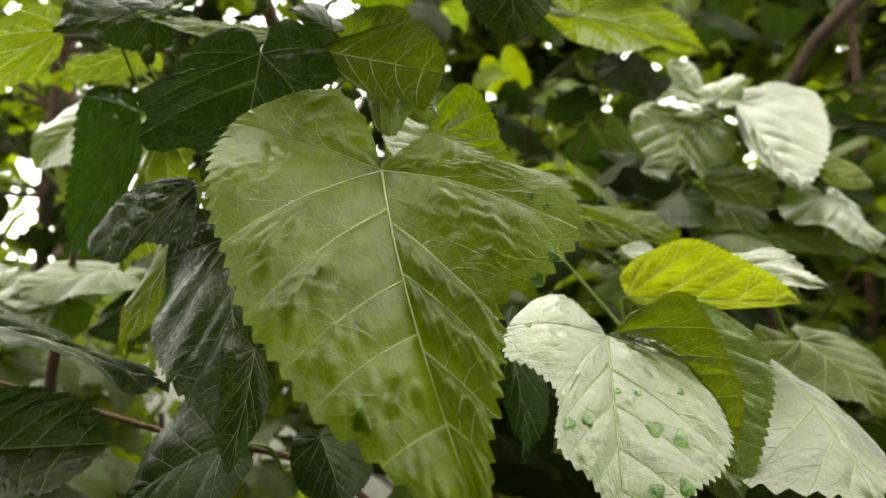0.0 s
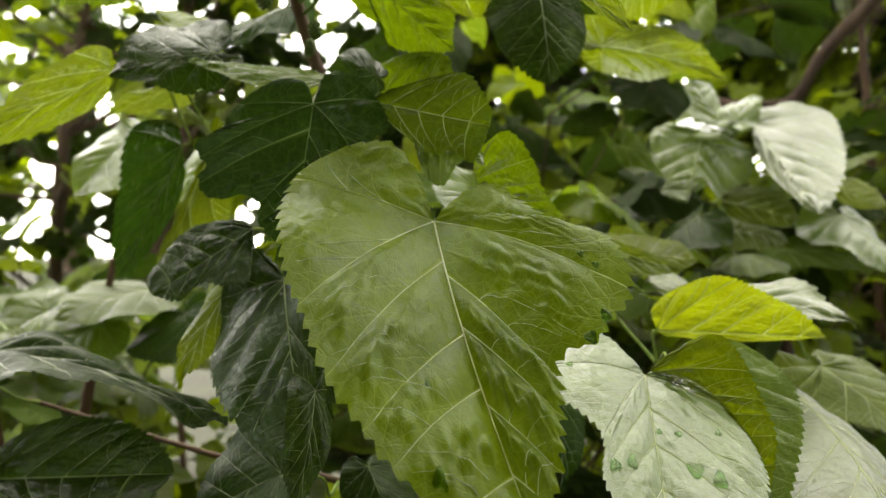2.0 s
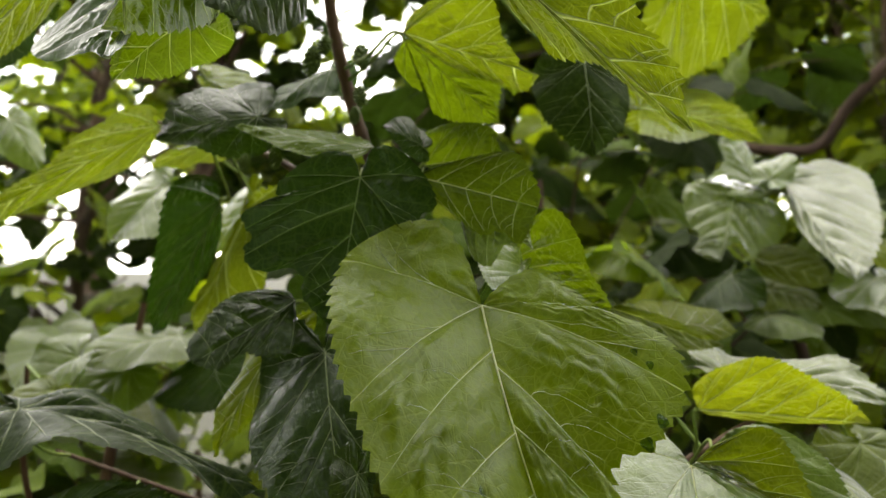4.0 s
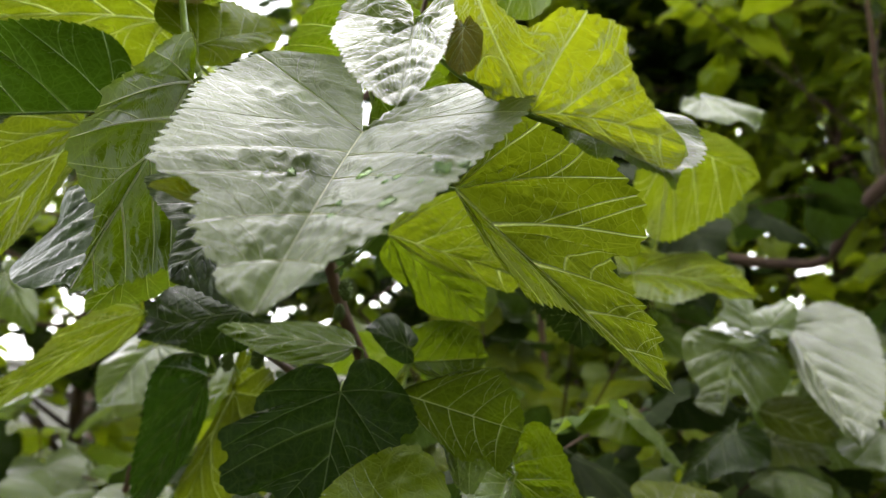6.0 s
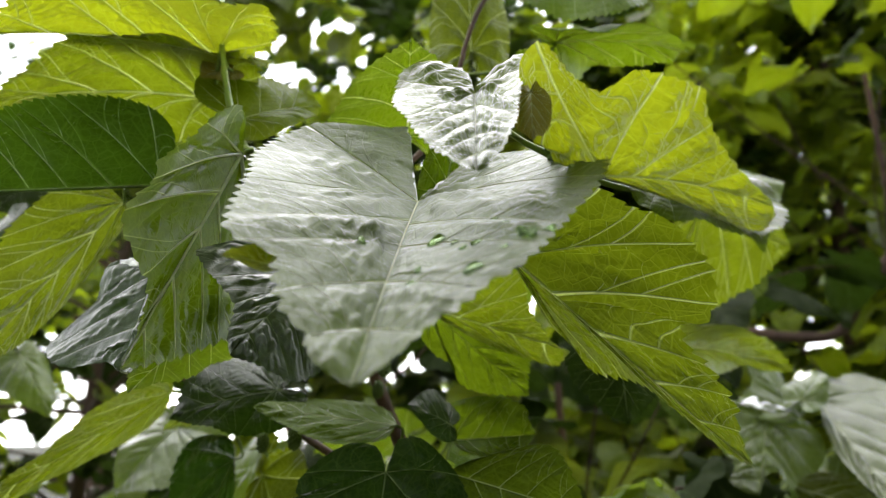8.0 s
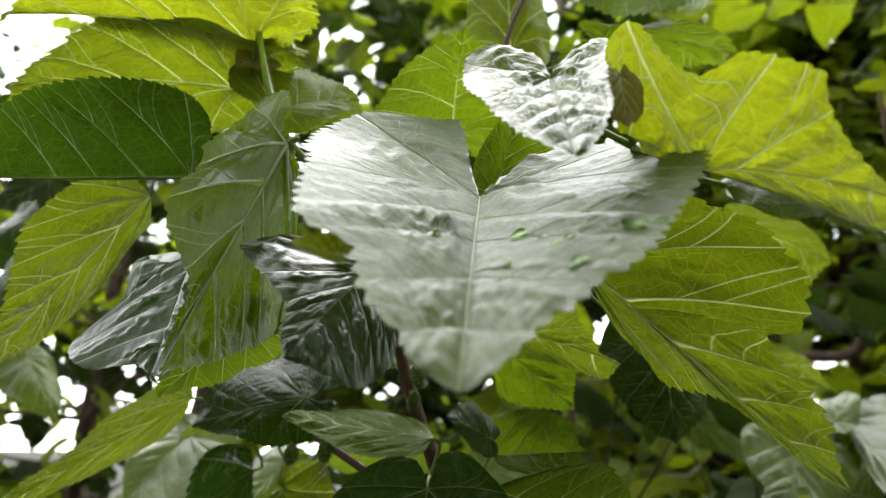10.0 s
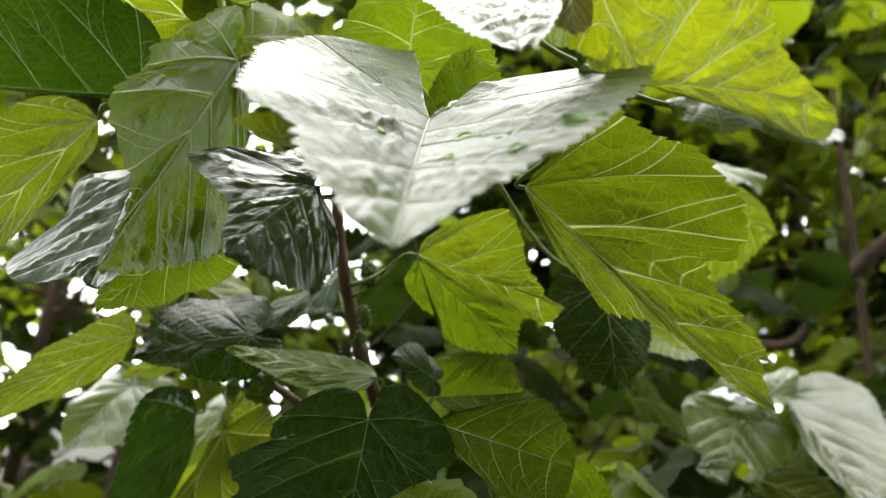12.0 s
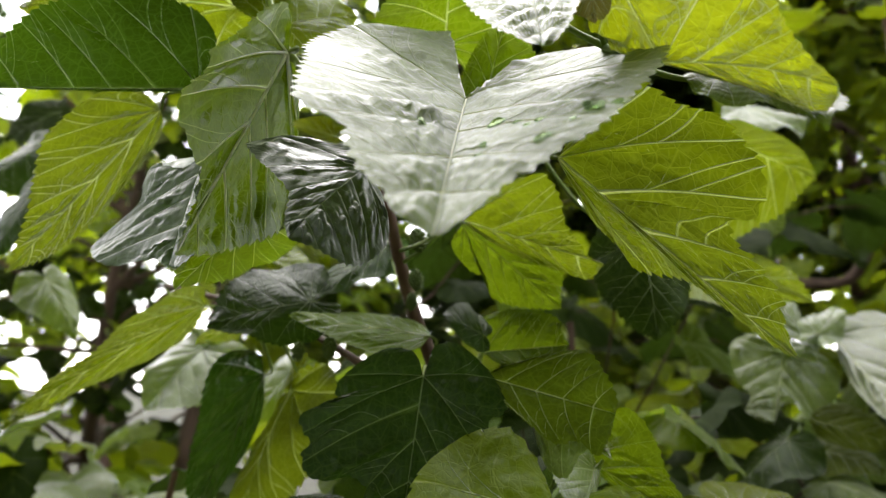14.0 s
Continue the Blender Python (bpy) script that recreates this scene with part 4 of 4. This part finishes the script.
leaf(shrub_left, "wet", (-0.513, 0.800, 1.705), (-0.460, 0.770, 1.645), (-0.488, 0.810, 1.696), (-0.504, 0.770, 1.662))

# ---- leafy growth further off ----
rng = np.random.RandomState(5)


def common_leaf(seed, ns, nj, teeth):
    """A leaf 1 long along y with its upper side to +z."""
    r = np.random.RandomState(seed)
    f = r.uniform(-0.05, 0.22)
    w = r.uniform(0.36, 0.46)
    b = Blade((0, 0, 0), (0, 1, -0.05), (-w, 0.3, f), (w, 0.3, f * r.uniform(0.5, 1.3)), bow=r.uniform(0.04, 0.16), droop=r.uniform(0.0, 0.2), pucker=1.2, teeth=teeth, seed=seed, wave=1.6)
    return b.mesh("leaf", ns, nj)


def leaf_pose(at, out, size, r):
    """A drooping leaf at a place, pointing outwards."""
    down = r.uniform(0.2, 1.1)
    y = unit(np.array([out[0], out[1], out[2] * 0.3 - down]))
    z = unit(np.array([r.normal(0, 0.35), r.normal(0, 0.35), 1.0]) - y * 0)
    z = unit(z - y * (z @ y))
    x = np.cross(y, z)
    return np.array([[x[0] * size, y[0] * size, z[0] * size, at[0]], [x[1] * size, y[1] * size, z[1] * size, at[1]], [x[2] * size, y[2] * size, z[2] * size, at[2]], [0, 0, 0, 1]])


def shoot(start, way, length, count, r, size=0.11):
    """A bending shoot and the poses of its leaves."""
    p = np.array(start, float)
    way = unit(np.array(way, float))
    line, poses = [p.copy()], []
    for k in range(count):
        way = unit(way + r.normal(0, 0.16, 3) + np.array([0, 0, -0.03]))
        p = p + way * length / count
        line.append(p.copy())
        a = k * 2.4 + r.uniform(-0.5, 0.5)
        out = np.array([math.cos(a), math.sin(a), 0.25]) + way * 0.5
        foot = p + unit(out) * size * 0.3
        poses.append(leaf_pose(foot, out, size * r.uniform(0.6, 1.2), r))
    return np.array(line), poses


def joined(mesh, poses):
    """Vertices, faces and maps of one leaf repeated at many poses."""
    nv, nf = len(mesh.vertices), len(mesh.polygons)
    V = np.empty(nv * 3)
    mesh.vertices.foreach_get("co", V)
    V = V.reshape(-1, 3)
    F = np.empty(nf * 4, dtype=int)
    mesh.loops.foreach_get("vertex_index", F)
    F = F.reshape(-1, 4)
    M = np.array(poses)
    W = np.einsum('nij,vj->nvi', M[:, :3, :3], V) + M[:, None, :3, 3]
    G = F[None] + (np.arange(len(M)) * nv)[:, None, None]
    maps = []
    for key in ("vein", "flat"):
        a = np.empty(nf * 8)
        mesh.uv_layers[key].data.foreach_get("uv", a)
        maps.append(np.tile(a, len(M)))
    return W.reshape(-1, 3), G.reshape(-1, 4), maps


def crown(owner, poses, mesh, material, name="crown"):
    W, G, maps = joined(mesh, poses)
    me = bpy.data.meshes.new(name)
    me.from_pydata(W.tolist(), [], G.tolist())
    for key, a in zip(("vein", "flat"), maps):
        layer = me.uv_layers.new(name=key)
        layer.data.foreach_set("uv", (a * (0.11 if key == "flat" else 1)).astype(np.float32))
    me.polygons.foreach_set("use_smooth", np.ones(len(G), dtype=bool))
    me.materials.append(material)
    return tagged(part(name, me, None, owner), kind="stuff")


# the last of these carries painted shade for the depth of the shrubs
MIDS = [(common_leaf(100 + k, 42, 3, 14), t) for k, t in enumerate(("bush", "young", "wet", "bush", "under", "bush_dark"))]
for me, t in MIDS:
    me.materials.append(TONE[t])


def near_bush(label, base, shoots, r, pick=(0, 1, 2, 2, 3, 4, 5, 5)):
    """A shrub of the middle distance whose leaves can be told apart."""
    bush = thing("mulberry_shrub", label, "shrub", base, "shrubs behind the front one")
    base = np.array(base, float)
    high = max(s[0][2] for s in shoots)
    V, F = tube(smooth_curve([base, base + (0.04, 0.05, 0.5 * high), base + (0.0, 0.1, high)], 16), (0.018, 0.012, 0.006), 8)
    part("stem", grid_mesh("stem", V, F), TWIG, bush)
    for start, way, length, count in shoots:
        line, poses = shoot(start, way, length, count, r)
        fork = base + (0.0, 0.08, max(0.2, start[2] - r.uniform(0.25, 0.5)))
        low = smooth_curve([fork, (fork + np.array(start)) / 2 + np.array([0, 0.05, 0.02]), start], 8)
        V, F = tube(np.vstack([low, line[1:]]), (0.0022, 0.0018, 0.0008), 6)
        part("twig", grid_mesh("twig", V, F), BARK, bush)
        for m in poses:
            me, t = MIDS[pick[r.randint(len(pick))]]
            ob = new("leaf", me)
            ob.matrix_basis = Matrix(m.tolist())
            ob.parent = bush
            ob.matrix_parent_inverse = Matrix.Translation(-bush.location)
    return bush


def shoots_in(n, x, y, z, r, length=(0.3, 0.5)):
    got = []
    for _ in range(n):
        s = (r.uniform(*x), r.uniform(*y), r.uniform(*z))
        got.append((s, (r.normal(0, 0.6), r.normal(-0.2, 0.4), r.uniform(0.1, 0.9)), r.uniform(*length), r.randint(7, 11)))
    return got


near_bush("dense mulberry shrub in shade behind", (0.5, 1.6, 0), shoots_in(26, (0.15, 0.95), (1.2, 1.75), (1.05, 1.62), rng), rng)
near_bush("low mulberry shrub with mixed green leaves", (-0.6, 1.5, 0), shoots_in(16, (-0.95, -0.3), (0.9, 1.4), (0.95, 1.22), rng), rng, (0, 1, 1, 2, 2, 4))
near_bush("mulberry shrub close behind the front stems", (0.05, 1.3, 0), shoots_in(26, (-0.3, 0.35), (0.95, 1.5), (1.0, 1.72), rng), rng, (4, 1, 5, 5, 5, 4))
near_bush("open mulberry shoots against the sky", (-0.9, 1.6, 0), shoots_in(3, (-1.0, -0.42), (1.1, 1.6), (1.3, 1.5), rng), rng)
near_bush("low leafy growth under the front shrub", (0.0, 1.0, 0), shoots_in(26, (-0.6, 0.5), (0.66, 1.0), (0.8, 1.15), rng, (0.2, 0.34)), rng, (0, 5, 5, 5))
tall = near_bush("tall mulberry shrub in the shade of a tree", (0.9, 2.0, 0), shoots_in(36, (0.35, 1.7), (1.6, 2.2), (1.4, 2.6), rng), rng, (0, 0, 3, 3, 1, 2, 4, 5, 5, 0))
stem(tall, "branch", [(0.38, 2.05, 1.83), (0.47, 2.00, 1.85), (0.59, 1.95, 1.83), (0.69, 1.90, 1.83), (0.74, 1.85, 1.92), (0.82, 1.80, 2.01), (0.98, 1.75, 2.16)], (0.008, 0.014, 0.012, 0.016, 0.014), BARK, 8, 40, 0.08)

FARS = [common_leaf(200 + k, 8, 1, 0) for k in range(3)]


def tree(label, base, top, spread, height, count, r, tones, radius=0.05, bare=False, low=5):
    """A tree: tapered trunk, limbs and a crown of many leaves."""
    t = thing("mulberry_tree", label, "tree", base, "trees in the distance")
    base, top = np.array(base, float), np.array(top, float)
    trunk = smooth_curve([base, base * 0.6 + top * 0.4 + r.normal(0, 0.06, 3), base * 0.25 + top * 0.75 + r.normal(0, 0.1, 3), top], 24)
    V, F = tube(trunk, (radius, radius * 0.75, radius * 0.3), 10, 0.05)
    part("trunk", grid_mesh("trunk", V, F), BARK, t)
    sets = {}
    for k in range(count):
        p = trunk[r.randint(low, 24)]
        a = r.uniform(0, 6.28)
        end = p + np.array([math.cos(a) * spread[0], math.sin(a) * spread[1], r.uniform(-0.15, 0.75) * height]) * r.uniform(0.45, 1.0)
        if abs(end[0]) < 0.9 and -1.0 < end[1] < 1.2 and end[2] > 0.8:
            end[2] = max(end[2], 3.0)
        limb = smooth_curve([p, (p + end) / 2 + r.normal(0, 0.1, 3) + np.array([0, 0, 0.1]), end], 9)
        if k % 2 == 0 or bare:
            V, F = tube(limb, (radius * 0.32, radius * 0.2, 0.003), 6)
            part("limb", grid_mesh("limb", V, F), BARK, t)
        for q in (limb[7:] if bare else limb[3:]):
            for _ in range(1 if bare else 2):
                _, poses = shoot(q, r.normal(0, 1, 3), 0.4, 8, r, 0.12)
                sets.setdefault((r.randint(3), tones[r.randint(len(tones))]), []).extend(poses)
    for (i, tone), poses in sets.items():
        crown(t, [m for m in poses if abs(m[0, 3]) > 0.7 or abs(m[1, 3]) > 0.9 or m[2, 3] > 2.6], FARS[i], TONE[tone])
    return t


# crowns mix plain bush leaves with leaves painted shade-dark
tree("shaded mulberry tree with dense foliage, part of it painted shade-dark", (1.2, 3.0, 0), (1.3, 3.1, 3.0), (1.3, 0.8), 1.2, 42, rng, ("bush", "bush", "bush", "bush_dark"))
tree("mulberry tree with foliage painted shade-dark and sky gaps", (0.1, 3.4, 0), (0.0, 3.4, 3.1), (1.2, 0.8), 1.1, 27, rng, ("bush", "bush_dark", "bush_dark"))
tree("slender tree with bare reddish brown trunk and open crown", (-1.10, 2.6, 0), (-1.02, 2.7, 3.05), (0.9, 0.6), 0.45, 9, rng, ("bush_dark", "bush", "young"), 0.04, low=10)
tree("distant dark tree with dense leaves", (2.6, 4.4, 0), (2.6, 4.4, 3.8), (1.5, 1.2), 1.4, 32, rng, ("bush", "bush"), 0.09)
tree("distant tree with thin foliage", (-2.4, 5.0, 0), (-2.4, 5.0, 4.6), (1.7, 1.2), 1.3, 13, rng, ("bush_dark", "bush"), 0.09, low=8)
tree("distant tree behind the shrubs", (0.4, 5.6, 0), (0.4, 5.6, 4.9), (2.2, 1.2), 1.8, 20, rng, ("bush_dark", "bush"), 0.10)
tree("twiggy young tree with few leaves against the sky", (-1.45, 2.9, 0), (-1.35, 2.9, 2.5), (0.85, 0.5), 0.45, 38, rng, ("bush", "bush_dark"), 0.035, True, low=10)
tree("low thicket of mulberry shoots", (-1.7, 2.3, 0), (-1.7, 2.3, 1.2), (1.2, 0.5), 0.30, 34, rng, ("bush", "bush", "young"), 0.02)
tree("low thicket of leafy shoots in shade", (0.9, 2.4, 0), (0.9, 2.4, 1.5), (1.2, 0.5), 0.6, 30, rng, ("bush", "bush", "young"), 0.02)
# trees and thickets added out of view, round and over the camera, to block sky light
tree("unseen broad mulberry tree added overhead to block sky light", (-0.6, -1.6, 0), (-0.3, -0.9, 4.2), (1.9, 1.5), 0.9, 48, rng, ("bush_dark", "bush"), 0.10)
tree("unseen broad mulberry tree added beside the camera to block sky light", (2.0, -1.2, 0), (1.8, -0.9, 4.0), (1.5, 1.5), 1.2, 44, rng, ("bush_dark", "bush"), 0.10)
tree("unseen leafy mulberry tree added beside the camera to block sky light", (-2.6, -0.6, 0), (-2.4, -0.4, 3.6), (1.3, 1.5), 1.2, 36, rng, ("bush_dark", "bush"), 0.09)
tree("low thicket added left of the camera to block horizon light", (-1.9, 0.9, 0), (-1.9, 0.9, 1.7), (0.6, 1.3), 0.6, 30, rng, ("bush_dark", "bush"), 0.02)
tree("low thicket added right of the camera to block horizon light", (2.0, 0.9, 0), (2.0, 0.9, 1.7), (0.6, 1.3), 0.6, 30, rng, ("bush_dark", "bush"), 0.02)
tree("unseen low thicket added behind the camera to block horizon light", (-0.9, -2.4, 0), (-0.9, -2.4, 1.8), (1.5, 0.6), 0.7, 44, rng, ("bush_dark", "bush"), 0.02)
tree("unseen low thicket added behind and right of the camera to block horizon light", (1.6, -2.4, 0), (1.6, -2.4, 1.8), (1.5, 0.6), 0.7, 44, rng, ("bush_dark", "bush"), 0.02)

# ---- fruit on the front shrub ----
def fruit(at, size, lean):
    """An unripe mulberry: many small beads round a core, on a short stalk."""
    r = np.random.RandomState(int(abs(at[0]) * 9999) % 1000)
    gm = bmesh.new()
    for k in range(46):
        z = 1 - 2 * (k + 0.5) / 46
        a = k * 2.39996
        q = math.sqrt(1 - z * z)
        c = Vector((q * math.cos(a) * 0.55, q * math.sin(a) * 0.55, z)) * size
        bmesh.ops.create_icosphere(gm, subdivisions=1, radius=size * r.uniform(0.16, 0.22), matrix=Matrix.Translation(c))
    # dry styles
    for k in range(60):
        d = Vector((r.normal(), r.normal(), r.normal())).normalized()
        foot = Vector((d.x * 0.6, d.y * 0.6, d.z)) * size
        cross = d.orthogonal().normalized() * size * 0.035
        ends = [gm.verts.new(q) for q in (foot + cross, foot - cross, foot + d.cross(cross), foot + d * size * r.uniform(0.35, 0.6) + cross * 3)]
        for f in ((0, 1, 3), (1, 2, 3), (2, 0, 3)):
            gm.faces.new([ends[q] for q in f])
    bmesh.ops.create_icosphere(gm, subdivisions=2, radius=size * 0.6, matrix=Matrix.Diagonal((0.8, 0.8, 1.4, 1)))
    bmesh.ops.transform(gm, matrix=Matrix.Translation(at) @ Euler((lean, lean * 0.6, 0)).to_matrix().to_4x4(), verts=gm.verts)
    me = bpy.data.meshes.new("fruit")
    gm.to_mesh(me)
    gm.free()
    part("fruit", me, FRUIT, shrub, "unripe green mulberry fruit")


fruit((-0.132, 0.490, 1.683), 0.0085, 0.5)
fruit((-0.102, 0.500, 1.688), 0.0080, -0.4)
fruit((-0.152, 0.480, 1.621), 0.0060, 0.2)
fruit((-0.172, 0.485, 1.619), 0.0055, 0.3)
fruit((-0.104, 0.505, 1.664), 0.0065, -0.3)
fruit((-0.122, 0.480, 1.690), 0.0060, 0.9)
fruit((-0.105, 0.490, 1.649), 0.0050, 0.2)

# ---- water drops lying on the leaves ----
def drop(b, side, s, j, size):
    """A flat bead of water on a blade."""
    P = b.place(side, np.array([s, s + 0.01, s]), np.array([j, j, j + 0.02]))[0]
    n = unit(np.cross(P[1] - P[0], P[2] - P[0]))
    n = n if n @ b.normal > 0 else -n
    long = unit(b.axis - n * (b.axis @ n))
    wide = np.cross(n, long)
    gm = bmesh.new()
    bmesh.ops.create_uvsphere(gm, u_segments=20, v_segments=12, radius=1.0)
    k = (s * 37 + j * 11) % 1
    for v in gm.verts:
        x, y, z = v.co
        z = z * (0.15 if z > 0 else 0.06)
        w = 1 + 0.18 * math.sin(3 * math.atan2(y, x) + 6 * k)
        q = P[0] + n * (z + 0.055) * size + long * x * size * (1.0 + 0.5 * k) * w + wide * y * size * 0.75 * w
        v.co = Vector(q)
    for f in gm.faces:
        f.smooth = True
    me = bpy.data.meshes.new("water_drop")
    gm.normal_update()
    bmesh.ops.recalc_face_normals(gm, faces=gm.faces)
    gm.to_mesh(me)
    gm.free()
    me.materials.append(DROP)
    return tagged(new("water_drop", me), "clear bead of rain water lying on a leaf", "water drop", "rain drops on the leaves")


drop(W_leaf, 1, 0.746, 0.291, 0.0040)
drop(W_leaf, 1, 0.752, 0.435, 0.0022)
drop(W_leaf, 1, 0.755, 0.587, 0.0026)
drop(W_leaf, 1, 0.807, 0.715, 0.0036)
drop(W_leaf, 1, 0.736, 0.842, 0.0022)
drop(W_leaf, 1, 0.736, 0.898, 0.0026)
drop(W_leaf, 1, 0.816, 0.283, 0.0016)
drop(W_leaf, 1, 0.848, 0.299, 0.0018)
drop(W_leaf, 1, 0.845, 0.491, 0.0012)
drop(W_leaf, 0, 0.813, 0.323, 0.0022)
drop(W_leaf, 1, 0.710, 0.707, 0.0020)
drop(W_leaf, 1, 0.701, 0.627, 0.0018)
drop(W_leaf, 1, 0.768, 0.523, 0.0018)
drop(W_leaf, 1, 0.717, 0.962, 0.0026)
drop(W_leaf, 1, 0.765, 0.802, 0.0016)
drop(B_leaf, 1, 0.714, 0.443, 0.0046)
drop(B_leaf, 1, 0.691, 0.667, 0.0036)
drop(B_leaf, 0, 0.807, 0.547, 0.0030)
drop(B_leaf, 0, 0.775, 0.810, 0.0032)
drop(B_leaf, 1, 0.653, 0.267, 0.0020)
drop(B_leaf, 1, 0.563, 0.635, 0.0018)
drop(B_leaf, 0, 0.364, 0.786, 0.0022)
drop(B_leaf, 1, 0.678, 0.060, 0.0014)
drop(B_leaf, 1, 0.852, 0.691, 0.0036)
drop(B_leaf, 1, 0.794, 0.930, 0.0036)
drop(A_leaf, 0, 0.874, 0.874, 0.0030)
drop(A_leaf, 0, 0.803, 0.475, 0.0016)
drop(A_leaf, 1, 0.636, 0.970, 0.0030)
drop(A_leaf, 1, 0.595, 0.970, 0.0026)
drop(A_leaf, 1, 0.502, 0.794, 0.0018)
drop(A_leaf, 1, 0.514, 0.858, 0.0018)
